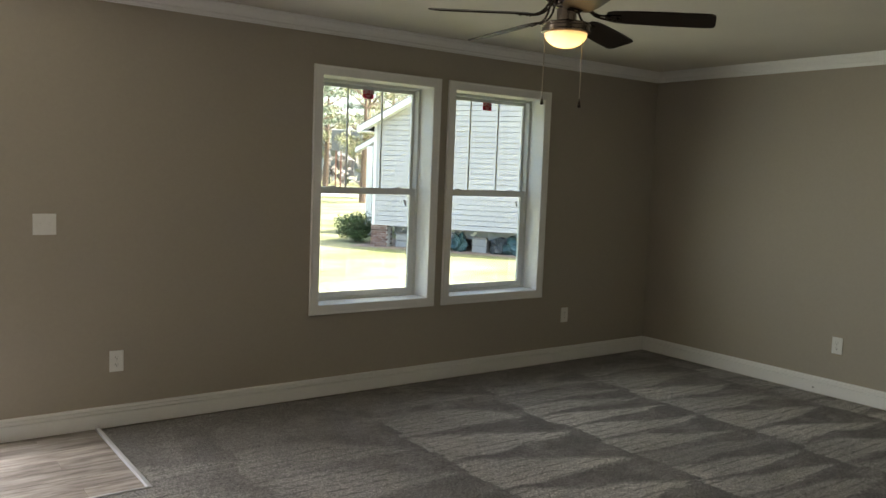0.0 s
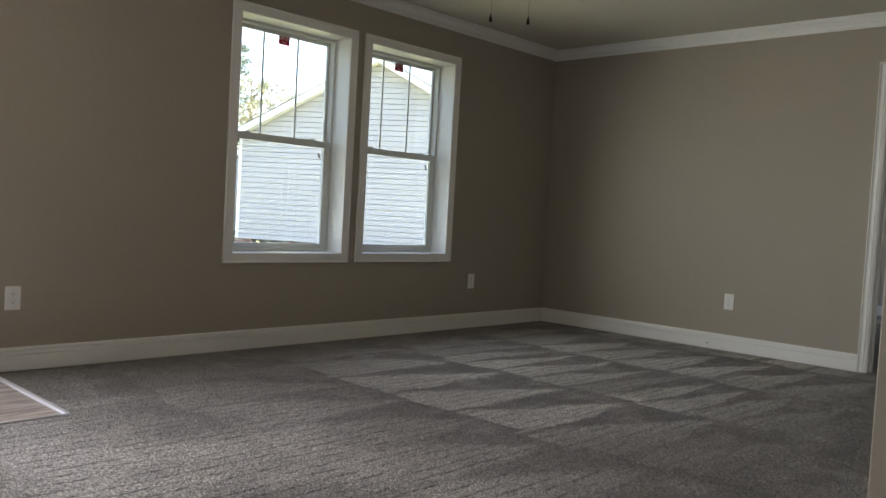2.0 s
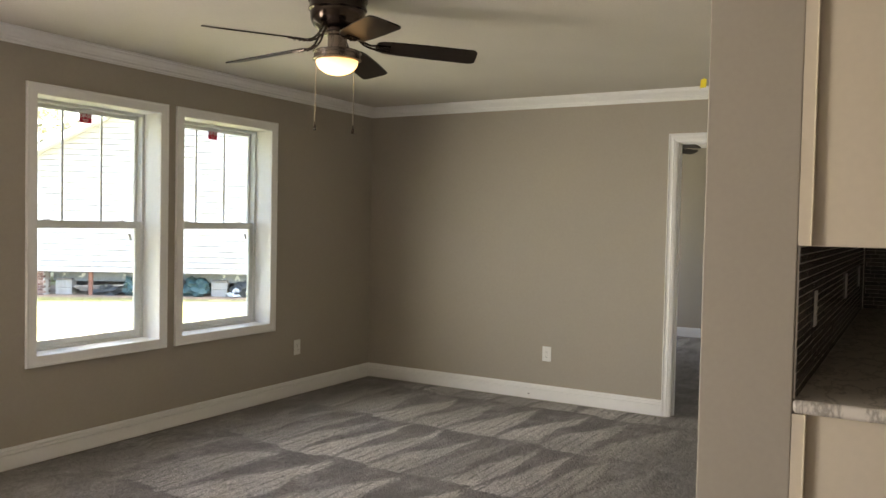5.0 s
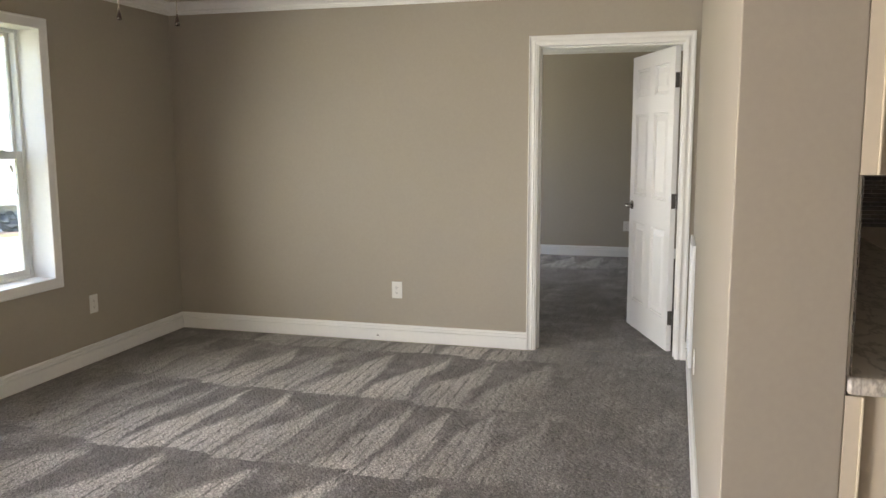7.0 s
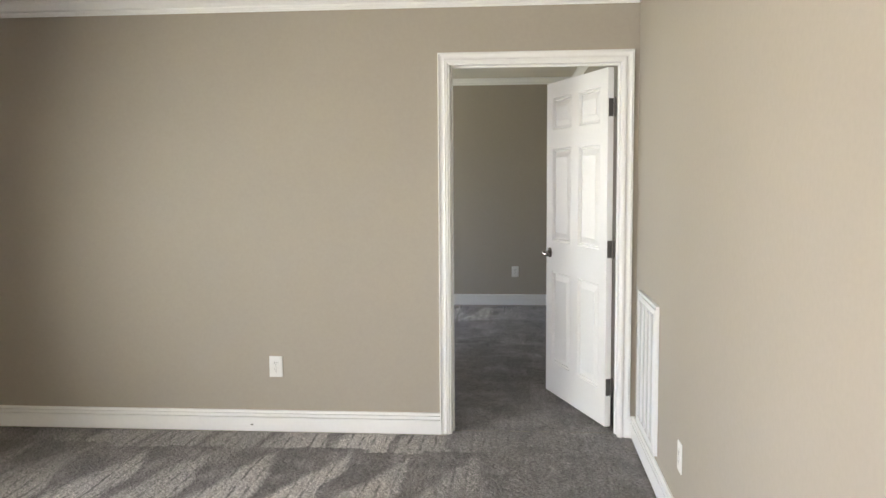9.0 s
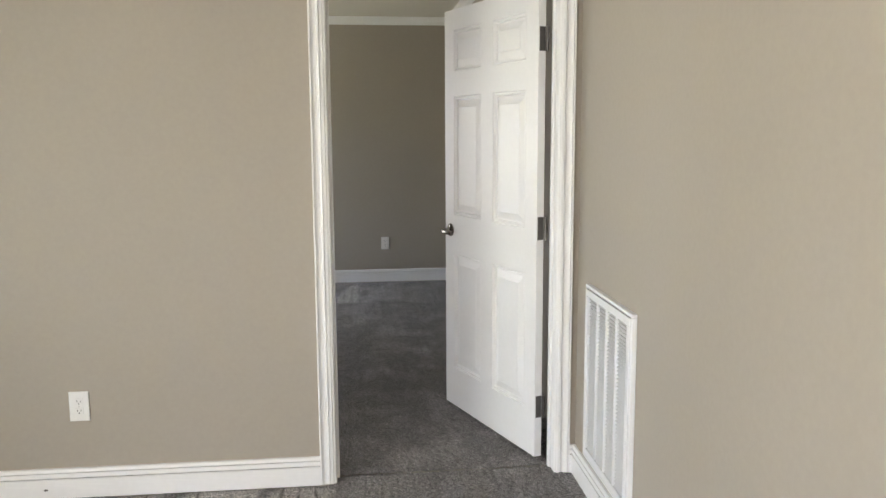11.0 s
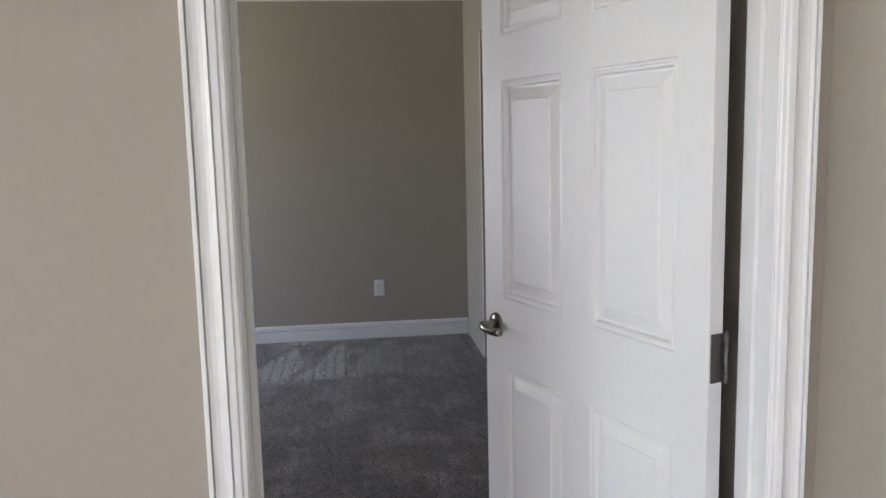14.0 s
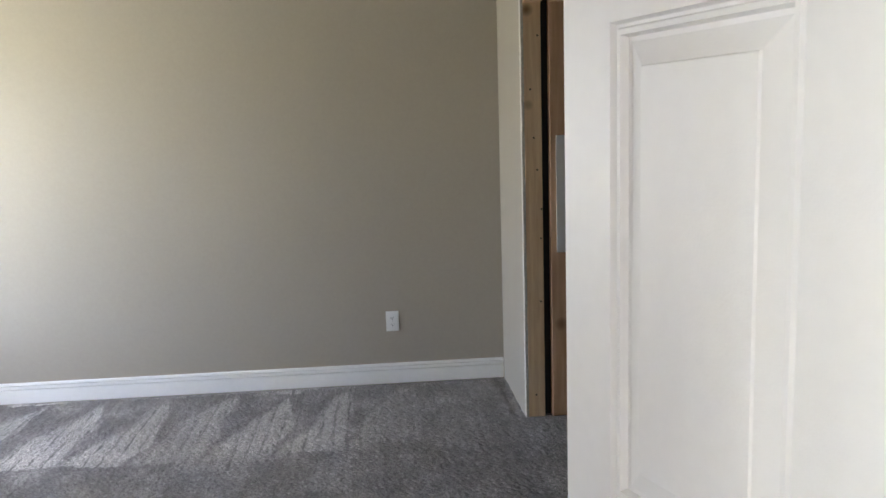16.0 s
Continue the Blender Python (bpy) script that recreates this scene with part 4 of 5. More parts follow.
# ---------------------------------------------------------------- ceiling fan
def build_fan():
    """Origin on the ceiling above the fan's axis."""
    root = new("ceiling_fan")
    bm = bmesh.new()
    add_lathe(bm, [(0, 0), (0.135, 0), (0.139, -0.006), (0.139, -0.018), (0.133, -0.024), (0.133, -0.042), (0.137, -0.048), (0.137, -0.056), (0.130, -0.064), (0.127, -0.100), (0.116, -0.125), (0.098, -0.142), (0.080, -0.150), (0.074, -0.160), (0, -0.160)], 48)
    finish("motor_housing", bm, M_BRONZE, root, smooth=True).modifiers.new("edge", "EDGE_SPLIT").split_angle = radians(35)
    bm = bmesh.new()
    add_lathe(bm, [(0, -0.158), (0.058, -0.158), (0.058, -0.172), (0.046, -0.178), (0.046, -0.232), (0.052, -0.238), (0.094, -0.242), (0.108, -0.245), (0.114, -0.250), (0.114, -0.258), (0.110, -0.262), (0.110, -0.276), (0.114, -0.280), (0.114, -0.286), (0.104, -0.291), (0, -0.291)], 40)
    finish("light_fitter", bm, M_BAND, root, smooth=True).modifiers.new("edge", "EDGE_SPLIT").split_angle = radians(35)
    bm = bmesh.new()
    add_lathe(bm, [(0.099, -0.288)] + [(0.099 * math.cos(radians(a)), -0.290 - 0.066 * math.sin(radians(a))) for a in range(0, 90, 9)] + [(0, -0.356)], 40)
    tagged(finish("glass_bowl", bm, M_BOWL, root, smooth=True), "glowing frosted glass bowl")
    # one blade with its bracket, then four more
    bm = bmesh.new()
    outline = []
    for cx, cy, a0 in ((0.628, -0.040, -90), (0.628, 0.040, 0)):
        for k in range(6):
            a = radians(a0 + 90 * k / 5)
            outline.append((cx + 0.032 * math.cos(a), cy + 0.032 * math.sin(a)))
    outline += [(0.45, 0.072), (0.28, 0.066), (0.215, 0.058), (0.19, 0.044), (0.182, 0.018), (0.182, -0.018), (0.19, -0.044), (0.215, -0.058), (0.28, -0.066), (0.45, -0.072)]
    top = [bm.verts.new((x, y, 0.003)) for x, y in outline]
    bot = [bm.verts.new((x, y, -0.003)) for x, y in outline]
    bm.faces.new(top)
    bm.faces.new(list(reversed(bot)))
    for i in range(len(top)):
        j = (i + 1) % len(top)
        bm.faces.new((top[i], bot[i], bot[j], top[j]))
    bmesh.ops.recalc_face_normals(bm, faces=bm.faces)
    blade = bpy.data.meshes.new("blade")
    bm.to_mesh(blade)
    bm.free()
    blade.materials.append(M_BLADE)
    bm = bmesh.new()
    for sgn in (-1, 1):
        add_tube(bm, [(0.060, 0.014 * sgn, 0.080), (0.080, 0.016 * sgn, 0.060), (0.100, 0.016 * sgn, 0.030), (0.125, 0.014 * sgn, 0.008), (0.155, 0.014 * sgn, -0.003), (0.20, 0.022 * sgn, -0.006)], 0.0055, 8)
    add_box(bm, 0.178, 0.250, -0.030, 0.030, -0.008, -0.0035)
    add_box(bm, 0.050, 0.075, -0.024, 0.024, 0.076, 0.086)
    for x, y in ((0.195, 0.018), (0.195, -0.018), (0.235, 0.0)):
        add_lathe(bm, [(0.006, 0), (0.005, -0.003), (0, -0.004)], 8, (x, y, -0.009))
    bmesh.ops.recalc_face_normals(bm, faces=bm.faces)
    arm = bpy.data.meshes.new("blade_bracket")
    bm.to_mesh(arm)
    bm.free()
    arm.materials.append(M_BRONZE)
    for k in range(5):
        turn = pose(0, 0, -0.205, 0, 0, 163 - 72 * k) @ pose(0, 0, 0, 0, 3.5, 0) @ pose(0, 0, 0, -13, 0, 0)
        for name, me in (("blade", blade), ("blade_bracket", arm)):
            p = new(name, me)
            p.matrix_basis = turn
            p.parent = root
    for x, y, zb in ((-0.050, 0.087, -0.616), (0.040, -0.069, -0.629)):
        bm = bmesh.new()
        z = -0.284
        while z > zb + 0.041:
            add_lathe(bm, [(0, 0.0026), (0.0021, 0.0013), (0.0021, -0.0013), (0, -0.0026)], 6, (x, y, z))
            z -= 0.0050
        finish("pull_chain", bm, M_CHAIN, root, smooth=True)
        bm = bmesh.new()
        add_lathe(bm, [(0, 0.042), (0.002, 0.039), (0.0035, 0.030), (0.007, 0.014), (0.0085, 0.007), (0.0065, 0.001), (0, 0)], 14, (x, y, zb))
        finish("pull_fob", bm, M_BRONZE, root, smooth=True)
    return tagged(root, "dark bronze five-blade ceiling fan with a lit bowl", "ceiling fan", "ceiling fans")


fan = build_fan()
fan.matrix_basis = pose(3.191, 2.771, CEIL)
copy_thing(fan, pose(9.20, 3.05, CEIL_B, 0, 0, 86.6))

bm = bmesh.new()
add_box(bm, -0.022, 0.022, -0.0006, 0.0006, -0.072, -0.012)
add_box(bm, -0.003, 0.003, -0.0006, 0.0006, -0.012, 0.0)
tagged(finish("paper_tag", bm, M_YELLOW, at=pose(5.90, 1.70, CEIL, 6, 0, 75)), "small yellow paper tag hanging from the ceiling", "tag")


# ---------------------------------------------------------------- kitchen behind the wall's end
CW = 2.80


def build_upper(x0, x1, name="upper_cabinet"):
    root = new(name)
    boxes_part("body", [(x0, x1, 0.425, 0.698, 1.390, 2.473)], M_CAB, root, bevel=0.002)
    boxes_part("face_frame", [(x0 + 0.001, x0 + 0.045, 0.407, 0.4245, 1.390, 2.473), (x1 - 0.045, x1 - 0.001, 0.407, 0.4245, 1.390, 2.473), (x0 + 0.045, x1 - 0.045, 0.407, 0.4245, 1.390, 1.43), (x0 + 0.045, x1 - 0.045, 0.407, 0.4245, 2.43, 2.473)], M_CAB, root, bevel=0.002)
    mid = (x0 + x1) / 2
    for a, b in ((x0 + 0.012, mid - 0.002), (mid + 0.002, x1 - 0.012)):
        boxes_part("door", [(a, b, 0.386, 0.401, 1.40, 2.455), (a, a + 0.055, 0.380, 0.386, 1.40, 2.455), (b - 0.055, b, 0.380, 0.386, 1.40, 2.455), (a + 0.055, b - 0.055, 0.380, 0.386, 1.40, 1.455), (a + 0.055, b - 0.055, 0.380, 0.386, 2.40, 2.455)], M_CAB, root, bevel=0.0015)
    return tagged(root, "cream painted wall cabinet above the counter", "cabinet", "wall cabinets")


def build_base(x0, x1):
    root = new("base_cabinet")
    boxes_part("body", [(x0, x1, 0.125, 0.698, 0.10, 0.883), (x0, x1, 0.19, 0.698, 0.0, 0.10)], M_CAB, root, bevel=0.002)
    mid = (x0 + x1) / 2
    for a, b in ((x0 + 0.012, mid - 0.002), (mid + 0.002, x1 - 0.012)):
        boxes_part("door", [(a, b, 0.112, 0.130, 0.12, 0.70), (a, b, 0.112, 0.130, 0.715, 0.865)], M_CAB, root, bevel=0.003)
    return tagged(root, "cream painted base cabinet under the marble counter", "cabinet", "base cabinets")


for a, b in ((CW, 3.94), (3.943, 5.06), (5.063, 6.19)):
    build_upper(a, b)
    build_base(a, b)
structure(boxes_part("trim_scribe", [(CW - 0.016, CW - 0.001, 0.667, 0.6995, 1.391, 2.47), (CW - 0.016, CW - 0.001, 0.667, 0.6995, 0.0, 0.882)], M_CAB, bevel=0.001), "cream scribe strip between cabinet and wall", "trim")
# added lip: its paler colour stands for the highlight on the edge
structure(boxes_part("trim_bead", [(CW - 0.021, CW - 0.001, 0.660, 0.6665, 1.391, 2.47), (CW - 0.021, CW - 0.001, 0.660, 0.6665, 0.0, 0.882)], M_EDGE_LIGHT, bevel=0.002), "added pale bead for the highlight on the cabinet edge", "trim")
bm = bmesh.new()
add_box(bm, STUB + 0.032, KEAST - 0.002, 0.075, 0.698, 0.884, 0.926)
tagged(finish("countertop", bm, M_MARBLE, bevel=0.012, segments=4), "grey veined marble-look laminate countertop", "countertop")

# mosaic of thin strips, on two walls
splash = structure(new("backsplash"), "dark linear glass and stone mosaic backsplash", "backsplash")
boxes_part("grout", [(CW - 0.006, KEAST - 0.004, 0.6935, 0.6995, 0.9265, 1.390), (KEAST - 0.0065, KEAST - 0.0005, -0.6, 0.6935, 0.9265, 1.390)], M_GROUT, splash)
for ox in (3.206, 4.604, 5.62):
    copy_thing(outlet, pose(ox, 0.6885, 1.168))

# ---------------------------------------------------------------- outdoors
structure(box_part("ground", (-1500, 1500, -1500, 1500, GROUND - 0.3, GROUND), M_GRASS), "sunlit yellow-green lawn running to the horizon", "lawn")
HU = Vector((0.56, -0.83, 0)).normalized()
HN = Vector((-HU.y, HU.x, 0))
HOUSE = Matrix(((HU.x, HN.x, 0, 13.46), (HU.y, HN.y, 0, 21.33), (0, 0, 1, 0), (0, 0, 0, 1)))   # x along the gable wall, y away, z up


def gable_siding(bm, s0, s1, z0, y, eave, pitch, course=0.152):
    w = s1 - s0
    apex = eave + pitch * w / 2
    z = z0
    while z < apex - 0.02:
        top = min(z + course, apex)
        rim = [0 if q <= eave else (q - eave) / pitch for q in (z, top)]
        a0, a1, b0, b1 = s0 + rim[0], s1 - rim[0], s0 + rim[1], s1 - rim[1]
        if b1 - b0 < 0.03:
            break
        top2 = z + (top - z) * 0.93
        q = [(a0, y - 0.0245, z), (a1, y - 0.0245, z), (b1, y - 0.012, top2), (b0, y - 0.012, top2)]
        front = [bm.verts.new(p) for p in q]
        back = [bm.verts.new((p[0], y + 0.05, p[2])) for p in q]
        bm.faces.new(front)
        bm.faces.new((front[0], back[0], back[1], front[1]))
        bm.faces.new((front[3], front[2], back[2], back[3]))
        bm.faces.new((front[0], front[3], back[3], back[0]))
        bm.faces.new((front[1], back[1], back[2], front[2]))
        z += course


def side_siding(bm, s, y0, y1, z0, z1, out, course=0.152):
    z = z0
    while z < z1 - 0.01:
        top = min(z + course, z1)
        f = [bm.verts.new(p) for p in ((s + out * 0.016, y0, z), (s + out * 0.016, y1, z), (s, y1, top), (s, y0, top))]
        b = [bm.verts.new(p) for p in ((s - out * 0.03, y0, z), (s - out * 0.03, y1, z))]
        bm.faces.new(f)
        bm.faces.new((f[0], b[0], b[1], f[1]))
        z += course


def build_neighbour():
    root = new("neighbour_house")
    w, eave, pitch, deep, floor = 8.26, 2.98, 0.54, 13.0, -0.12
    bm = bmesh.new()
    gable_siding(bm, 0, w, floor, 0, eave, pitch)
    side_siding(bm, 0, 0, deep, floor, eave, -1)
    side_siding(bm, w, 0, deep, floor, eave, 1)
    add_box(bm, 0.05, w - 0.05, 0.06, deep, floor, eave - 0.01)
    finish("siding", bm, M_SIDING, root)
    for a in (-0.022, w - 0.075):
        box_part("corner_trim", (a, a + 0.097, -0.024, 0.075, floor, eave + 0.02), M_FASCIA, root, bevel=0.004)
    # roof: two slabs with overhang, white rakes and soffits
    for sgn in (1, -1):
        bm = bmesh.new()
        add_sweep(bm, [((w / 2, -0.30, eave + pitch * w / 2 + 0.10), (sgn, 0, -pitch), (0, 0, 1)), ((w / 2, deep + 0.3, eave + pitch * w / 2 + 0.10), (sgn, 0, -pitch), (0, 0, 1))],
                  [(0, 0.0), (w / 2 + 0.45, 0.0), (w / 2 + 0.45, 0.035), (0, 0.035)])
        finish("roof", bm, M_SHINGLE, root)
        bm = bmesh.new()
        add_sweep(bm, [((w / 2, -0.32, eave + pitch * w / 2 - 0.10), (sgn, 0, -pitch), (0, 0, 1)), ((w / 2, -0.02, eave + pitch * w / 2 - 0.10), (sgn, 0, -pitch), (0, 0, 1))],
                  [(0, 0.0), (w / 2 + 0.44, 0.0), (w / 2 + 0.44, 0.197), (0, 0.197)])
        finish("rake", bm, M_FASCIA, root)
    boxes_part("fascia", [(-0.47, -0.43, -0.31, deep, eave - 0.30, eave - 0.08), (-0.43, 0, -0.31, deep, eave - 0.30, eave - 0.27), (w + 0.43, w + 0.47, -0.31, deep, eave - 0.30, eave - 0.08), (w, w + 0.43, -0.31, deep, eave - 0.30, eave - 0.27)], M_FASCIA, root)
    boxes_part("floor_frame", [(0.05, w - 0.05, 0.3, deep, floor - 0.06, floor)], M_STEELBEAM, root)
    # a lower wing set back, with a white porch post
    bm = bmesh.new()
    gable_siding(bm, -2.25, 2.75, -0.36, 4.3, 2.42, 0.54)
    side_siding(bm, -2.25, 4.3, 12, -0.36, 2.42, -1)
    finish("wing_siding", bm, M_SIDING, root)
    for sgn in (1, -1):
        bm = bmesh.new()
        add_sweep(bm, [((0.25, 4.0, 3.88), (sgn, 0, -0.54), (0, 0, 1)), ((0.25, 12, 3.88), (sgn, 0, -0.54), (0, 0, 1))], [(0, 0), (2.87, 0), (2.87, 0.035), (0, 0.035)])
        finish("wing_roof", bm, M_SHINGLE, root)
        bm = bmesh.new()
        add_sweep(bm, [((0.25, 3.97, 3.70), (sgn, 0, -0.54), (0, 0, 1)), ((0.25, 4.25, 3.70), (sgn, 0, -0.54), (0, 0, 1))], [(0, 0), (2.85, 0), (2.85, 0.175), (0, 0.175)])
        finish("wing_rake", bm, M_FASCIA, root)
    boxes_part("porch_post", [(-2.10, -1.86, 3.9, 4.1, GROUND, 2.4), (-2.14, -1.82, 3.86, 4.14, GROUND, GROUND + 0.15)], M_FASCIA, root, bevel=0.01)
    boxes_part("meter_box", [(-0.26, -0.025, 0.9, 1.15, 0.32, 0.72), (-0.17, -0.08, 0.98, 1.06, 0.72, 0.86)], M_STEELBEAM, root, bevel=0.02)
    # brick pier
    bm = bmesh.new()
    z, k = GROUND - 0.02, 0
    while z < -0.16:
        for y in (0.0, 0.33):
            off = 0.0 if k % 2 else -0.1
            s = -0.05 + off
            while s < 0.48:
                a, b = max(s, -0.05), min(s + 0.195, 0.48)
                if b - a > 0.04:
                    add_box(bm, a, b, y + random.uniform(-0.008, 0.008), y + 0.1, z, z + 0.06)
                s += 0.207
        z += 0.071
        k += 1
    finish("pier_brick", bm, M_BRICK, root, bevel=0.004)
    box_part("pier_mortar", (-0.043, 0.473, 0.012, 0.42, GROUND - 0.02, -0.12), M_MORTAR, root)
    root.matrix_basis = HOUSE
    return tagged(root, "single-storey house in pale lap siding, raised on piers", "house")


build_neighbour()


def on_house(m):
    return HOUSE @ m


def build_block_pier(s):
    """Two hollow concrete blocks, one on the other."""
    root = new("block_pier")
    for k in range(2):
        bm = bmesh.new()
        z = GROUND + k * 0.2
        add_box(bm, 0, 0.45, 0, 0.2, z + 0.004, z + 0.196)
        add_box(bm, 0.03, 0.42, 0.2, 0.4, z + 0.004, z + 0.196)
        finish("block", bm, M_BLOCK, root, bevel=0.008)
    box_part("cap", (0.02, 0.43, 0.02, 0.38, GROUND + 0.4, GROUND + 0.45), M_PLANKGREY, root, bevel=0.004)
    root.matrix_basis = on_house(pose(s, 0.25, 0))
    return tagged(root, "stack of grey concrete blocks under the house", "pier", "block piers")


for s in (0.68, 3.15, 4.92, 7.2):
    build_block_pier(s)

bm = bmesh.new()
add_box(bm, 0.55, 8.2, 0.45, 0.47, -0.40, -0.13)
add_box(bm, 0.55, 8.2, 0.38, 0.54, -0.145, -0.13)
add_box(bm, 0.55, 8.2, 0.38, 0.54, -0.40, -0.385)
beam = tagged(finish("steel_beam", bm, M_STEELBEAM, at=HOUSE.copy()), "dark steel chassis beam with chalk marks", "beam")


def chalk(text, s):
    fc = bpy.data.curves.new("chalk_mark", "FONT")
    fc.body, fc.size, fc.extrude, fc.offset = text, 0.22, 0.002, 0.008
    fc.align_x, fc.align_y = "CENTER", "CENTER"
    fc.materials.append(M_CHALK)
    ob = new("chalk_mark", fc)
    ob.matrix_basis = pose(s, 0.374, -0.26, 90, 0, 0)
    ob.parent = beam


for text, s in (("3", 0.86), ("-B", 1.36), ("3", 2.50), ("3", 2.72), ("-B", 3.16), ("3", 5.24), ("A", 5.62)):
    chalk(text, s)

tagged(box_part("steel_post", (1.62, 1.73, 0.10, 0.18, -0.78, -0.01), M_RUST, bevel=0.006, at=HOUSE.copy()), "rusty steel post leaning by the beam", "post")
for k, (s, ln, z, tilt) in enumerate(((1.22, 1.35, -0.56, 2.2), (1.25, 1.1, -0.605, 1.2), (1.35, 1.25, -0.66, 2.0))):
    tagged(box_part("timber_plank", (0, ln, -0.09, 0.09, 0, 0.04), M_PLANKGREY, bevel=0.004, at=on_house(pose(s, 0.22 + 0.03 * k, z, 0, -tilt, 0))), "grey weathered plank stacked under the house", "plank", "stacked planks")


def build_sheeting(s, w, h, mat, label, seed):
    random.seed(seed)
    bm = bmesh.new()
    bmesh.ops.create_uvsphere(bm, u_segments=30, v_segments=18, radius=0.5)
    for v in bm.verts:
        d = noise.noise(v.co * 3.4 + Vector((seed, 0, 0))) * 0.55 + noise.noise(v.co * 9 + Vector((0, seed, 0))) * 0.24
        v.co *= 1 + d
        v.co.x *= w
        v.co.y *= 0.5
        v.co.z = max(0.0, (v.co.z + 0.42) * h)
    ob = finish("plastic_sheeting", bm, mat, at=on_house(pose(s, 0.28, GROUND - 0.01)))
    return tagged(ob, label, "sheeting", "crumpled sheeting")


build_sheeting(3.95, 0.6, 0.50, M_TARP, "crumpled black plastic sheeting on the ground", 3)
build_sheeting(4.50, 0.75, 0.55, M_TEAL, "crumpled dark teal plastic sheeting", 5)
build_sheeting(2.75, 0.45, 0.55, M_TEAL, "crumpled dark teal plastic sheeting", 8)
build_sheeting(5.85, 0.7, 0.50, M_TARP, "crumpled black plastic sheeting on the ground", 11)
build_sheeting(2.1, 0.8, 0.35, M_TARP, "crumpled black plastic sheeting on the ground", 14)
build_sheeting(5.66, 0.5, 0.26, M_BAG, "crumpled white plastic bag on the grass", 23)
structure(box_part("ground_soil", (-0.6, 8.4, -0.45, 9, GROUND - 0.02, GROUND + 0.006), M_DIRT, at=HOUSE.copy()), "bare soil strip under the raised house", "soil")
# added black panel: stands for the shade under the raised house
structure(box_part("skirt_backing", (0.3, 8.2, 2.2, 2.3, GROUND, -0.13), M_SHADE, at=HOUSE.copy()), "black panel added for the shade in the crawl space", "skirting")


def leaf_cloud(bm, centre, radius, count, size, flat=1.0):
    for _ in range(count):
        d = Vector((random.gauss(0, 1), random.gauss(0, 1), random.gauss(0, 1))).normalized() * radius * random.random() ** 0.4
        p = Vector(centre) + Vector((d.x, d.y, d.z * flat))
        a = Vector((random.gauss(0, 1), random.gauss(0, 1), random.gauss(0, 1))).normalized()
        b = a.cross(Vector((random.gauss(0, 1), random.gauss(0, 1), random.gauss(0, 1)))).normalized()
        k = size * random.uniform(0.6, 1.3)
        vs = [bm.verts.new(p + a * k), bm.verts.new(p + b * k * 0.5), bm.verts.new(p - a * k), bm.verts.new(p - b * k * 0.5)]
        bm.faces.new(vs)


def build_bush(x, y):
    random.seed(21)
    root = new("bush")
    bm = bmesh.new()
    for _ in range(70):
        a, r = random.uniform(0, 6.283), random.uniform(0.1, 0.42)
        leaf_cloud(bm, (r * math.cos(a), r * math.sin(a), random.uniform(0.18, 0.78 - 0.25 * r)), 0.17, 60, 0.032)
    finish("foliage", bm, M_BUSH, root)
    bm = bmesh.new()
    for k in range(9):
        a = k * 0.7
        add_tube(bm, [(0.03 * math.cos(a), 0.03 * math.sin(a), -0.05), (0.15 * math.cos(a), 0.15 * math.sin(a), 0.3), (0.3 * math.cos(a), 0.3 * math.sin(a), 0.65)], [0.015, 0.01, 0.004], 5)
    finish("stems", bm, M_BARK, root)
    root.matrix_basis = pose(x, y, GROUND) @ Matrix.Diagonal((1.4, 1.4, 1.12, 1))
    return tagged(root, "rounded dark green clipped shrub on the lawn", "bush")


build_bush(13.75, 22.75)


def build_tree(seed, height, spread, mat, pine):
    random.seed(seed)
    root = new("pine_tree" if pine else "leafy_tree")
    bm = bmesh.new()
    lean = random.uniform(-0.3, 0.3)
    spine = [(lean * t, 0.15 * math.sin(3 * t + seed), height * t) for t in (0, 0.2, 0.4, 0.6, 0.8, 1.0)]
    add_tube(bm, spine, [0.26, 0.22, 0.18, 0.13, 0.08, 0.02], 8)
    fb = bmesh.new()
    start = 0.35 if pine else 0.25
    for k in range(34 if pine else 26):
        t = random.uniform(start, 1.0)
        a = random.uniform(0, 6.283)
        reach = spread * ((1.15 - t) if pine else math.sin(math.pi * (t - start * 0.6) / (1.05 - start * 0.6)) * 0.9) * random.uniform(0.6, 1.1)
        base = Vector((lean * t, 0.15 * math.sin(3 * t + seed), height * t))
        tip = base + Vector((math.cos(a) * reach, math.sin(a) * reach, reach * (0.12 if pine else 0.45)))
        add_tube(bm, [base, base.lerp(tip, 0.5) + Vector((0, 0, 0.08 * reach)), tip], [0.05, 0.03, 0.01], 5)
        for f in (0.55, 0.8, 1.0):
            leaf_cloud(fb, base.lerp(tip, f), 0.6 if pine else 0.65, 40, 0.11 if pine else 0.10, 0.55)
    finish("trunk", bm, M_BARK, root)
    finish("foliage", fb, mat, root)
    return tagged(root, "tall pine with open needle clusters" if pine else "tree with thinning yellow-green leaves", "tree", "pines" if pine else "leafy trees")


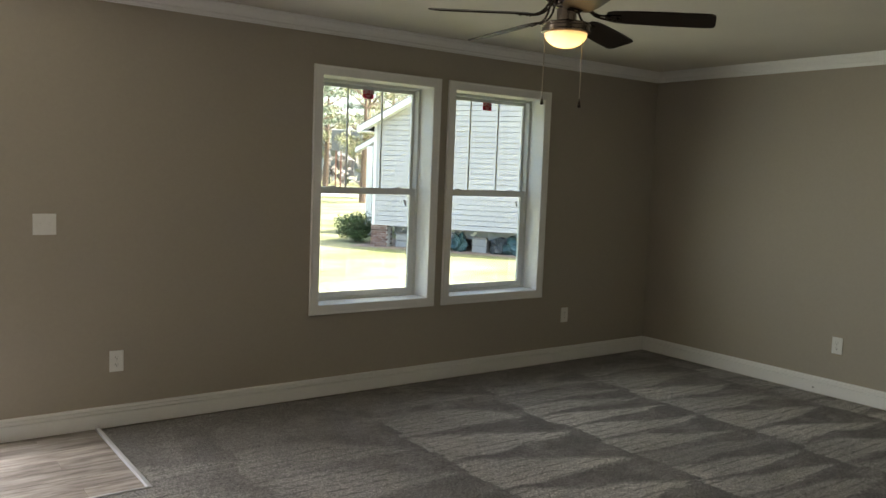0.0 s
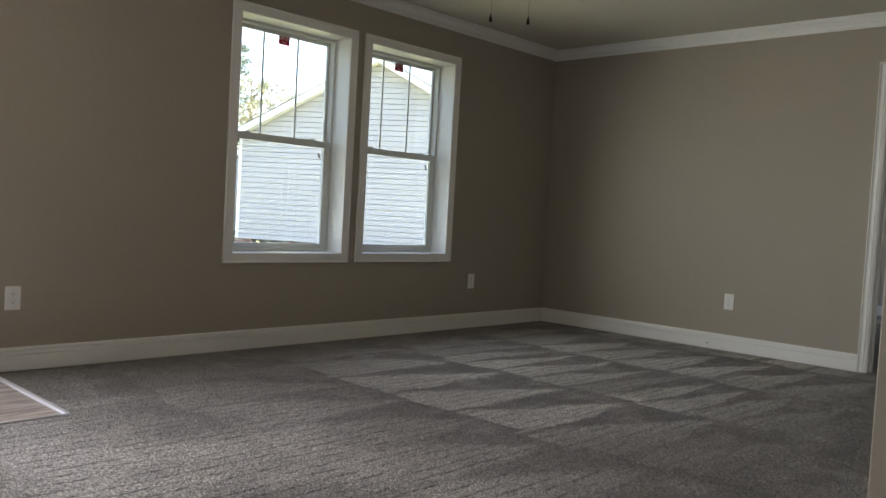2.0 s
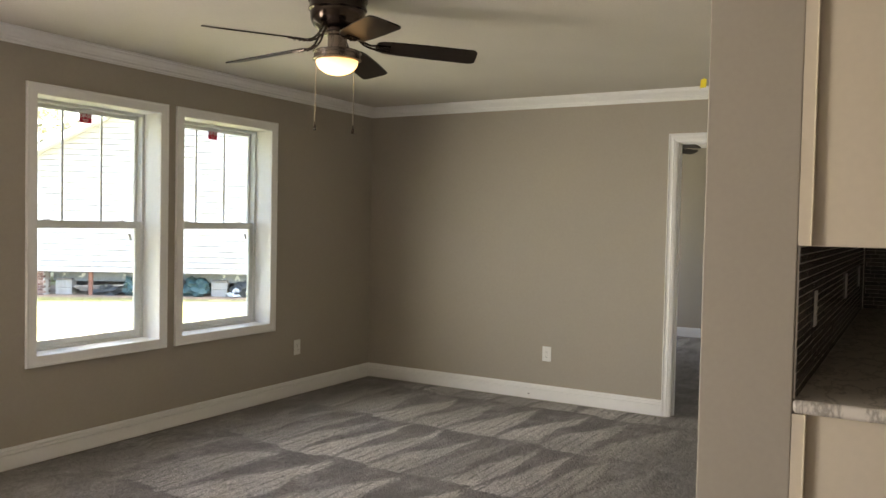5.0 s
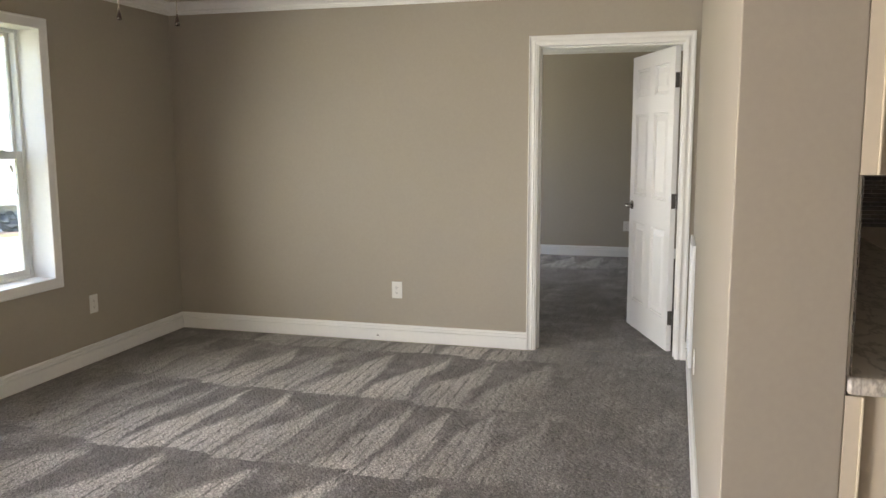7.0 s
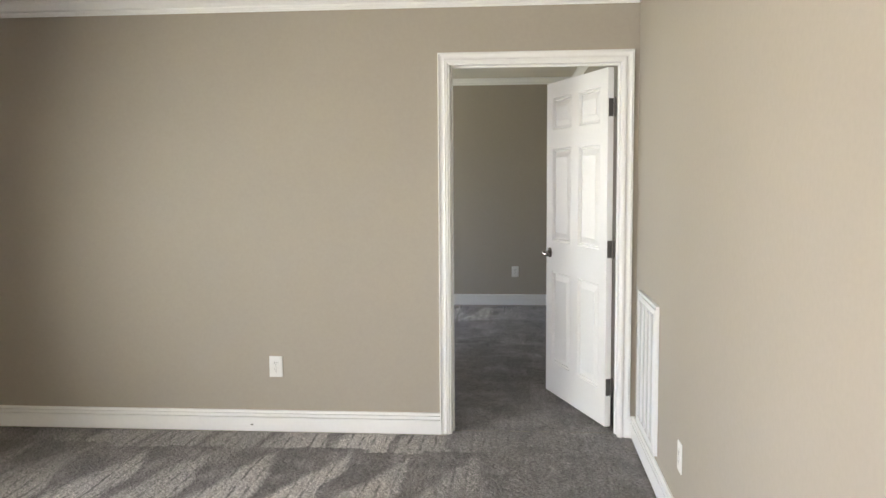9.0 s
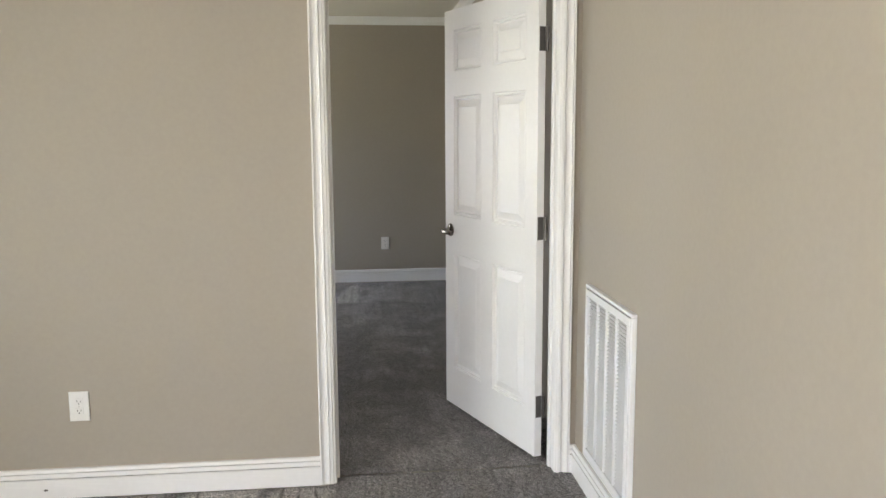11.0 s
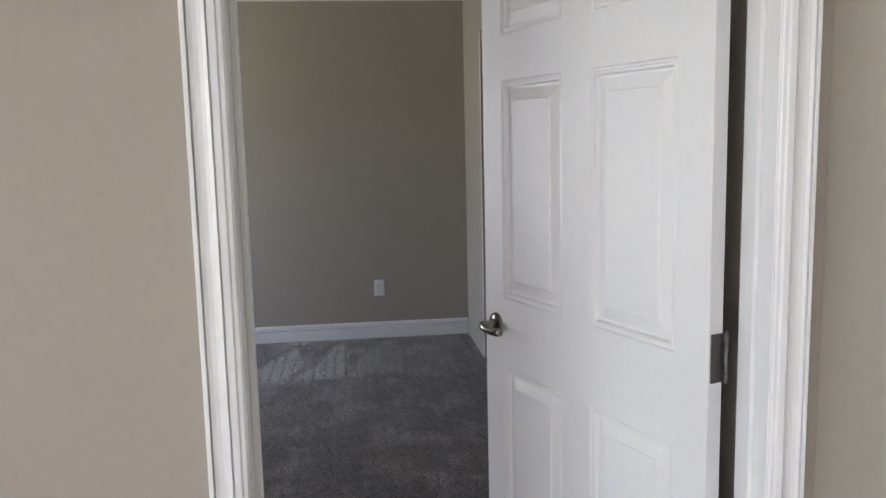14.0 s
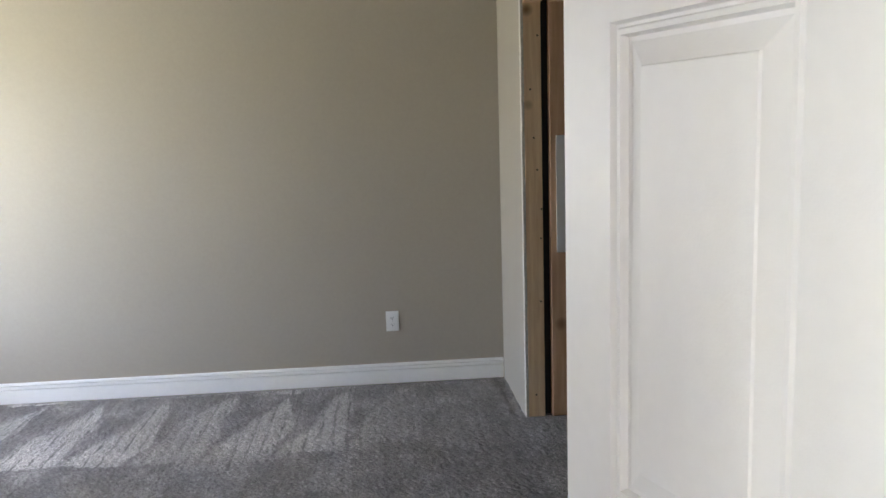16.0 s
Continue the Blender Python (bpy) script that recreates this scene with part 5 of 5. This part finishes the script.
pine = build_tree(4, 15.0, 4.2, M_PINE, True)
pine.matrix_basis = pose(24.5, 47.5, GROUND)
oak = build_tree(9, 10.0, 4.0, M_AUTUMN, False)
oak.matrix_basis = pose(30.0, 50.0, GROUND)
for x, y, r, k in ((29.0, 56.0, 70, 1.1), (21.5, 49.0, 140, 0.95), (34.0, 66.0, 200, 1.2), (26.0, 62.0, 290, 1.05), (46, 74, 33, 1.2)):
    copy_thing(pine, pose(x, y, GROUND, 0, 0, r)).scale = (k, k, k)
for x, y, r, k in ((35.0, 58.0, 80, 1.1), (40.0, 62.0, 150, 1.25), (33.0, 72.0, 210, 1.3), (50.0, 70.0, 20, 1.3), (44.0, 82.0, 120, 1.4)):
    copy_thing(oak, pose(x, y, GROUND, 0, 0, r)).scale = (k, k, k)

random.seed(77)
bm = bmesh.new()
for k in range(150):
    a = radians(20 + 75 * k / 149)
    r = random.uniform(120, 150)
    leaf_cloud(bm, (r * math.cos(a), r * math.sin(a), random.uniform(0.5, 7)), 4.0, 55, 1.0)
tagged(finish("far_woods", bm, M_WOODS), "hazy brown and green woods across the field", "woods", kind="stuff")
rd = Vector((0.484, 0.875, 0))
structure(box_part("road", (-120, 120, -4, 4, GROUND - 0.02, GROUND + 0.02), M_ROAD, at=pose(rd.x * 74, rd.y * 74, 0, 0, 0, -24)), "pale paved road across the field", "road")
sg = new("roadside_sign")
boxes_part("board", [(-0.95, 0.75, -0.06, 0.06, 4.2, 6.4), (0.95, 1.6, 0.4, 0.5, 3.9, 6.2)], M_SIGN, sg, bevel=0.02)
boxes_part("post", [(-0.55, -0.4, 0.06, 0.2, 0, 6), (-0.05, 0.1, 0.06, 0.2, 0, 6), (0.45, 0.6, 0.06, 0.2, 0, 6)], M_RUST, sg)
boxes_part("border", [(-0.95, 0.75, -0.07, -0.06, 6.3, 6.4), (0.62, 0.75, -0.07, -0.06, 4.2, 6.3)], M_FASCIA, sg)
sg.matrix_basis = pose(0.5 + rd.x * 84, rd.y * 84, GROUND, 0, 0, -30)
tagged(sg, "grey roadside sign board on rusty red posts", "sign")

# ---------------------------------------------------------------- planks and mosaic pieces
floor_planks = structure(new("floor_planks"), "grey-brown wood-look vinyl planks by the entry", "floor")
random.seed(31)
pw = (NORTH - VINYL_S) / 7
plank_mesh = {}
for i in range(7):
    x = CARPET_W - 0.018 - (0.25 + 0.41 * i) % 1.2
    spans, right = [], CARPET_W - 0.018
    while right > WEST:
        left = max(WEST, x)
        if right - left > 0.02:
            spans.append((left, right))
        right, x = left, left - 1.2
    for left, right in spans:
        key = round(right - left, 3)
        if key not in plank_mesh:
            bm = bmesh.new()
            add_box(bm, 0.0008, key - 0.0008, 0.0008, pw - 0.0008, -0.02, -0.006)
            bmesh.ops.recalc_face_normals(bm, faces=bm.faces)
            me = bpy.data.meshes.new("plank")
            bm.to_mesh(me)
            bm.free()
            me.materials.append(M_PLANK)
            plank_mesh[key] = me
        p = new("plank", plank_mesh[key])
        p.matrix_basis = pose(left, VINYL_S + i * pw, 0)
        p.parent = floor_planks

random.seed(12)
lengths = (0.05, 0.075, 0.10, 0.15)
tile_mesh = {}
TH = 0.0256


def tile(n):
    if n not in tile_mesh:
        bm = bmesh.new()
        add_box(bm, 0.0003, n - 0.0003, -0.0014, 0.0, 0.0020, TH - 0.0020)
        bmesh.ops.recalc_face_normals(bm, faces=bm.faces)
        me = bpy.data.meshes.new("tile")
        bm.to_mesh(me)
        bm.free()
        me.materials.append(M_TILE)
        tile_mesh[n] = me
    return tile_mesh[n]


rest = bmesh.new()
for row in range(18):
    z, x = 0.927 + row * TH, CW - 0.016
    while x < KEAST - 0.02:
        n = random.choice(lengths)
        n = min(n, KEAST - 0.008 - x)
        if n < 0.012:
            break
        if x < 4.1 and n in lengths:
            t = new("tile", tile(n))
            t.matrix_basis = pose(x, 0.6936 - random.choice((0, 0.0008, 0.0016)), z)
            t.parent = splash
        else:
            add_box(rest, x + 0.0003, x + n - 0.0003, 0.6922, 0.6936, z + 0.002, z + TH - 0.002)
        x += n
    y = -0.55
    while y < 0.69:
        n = min(random.choice(lengths), 0.688 - y)
        if n < 0.012:
            break
        add_box(rest, KEAST - 0.011, KEAST - 0.0064, y + 0.0008, y + n - 0.0008, z + 0.001, z + TH - 0.001)
        y += n
tagged(finish("tiles_far", rest, M_TILE, splash), kind="stuff")
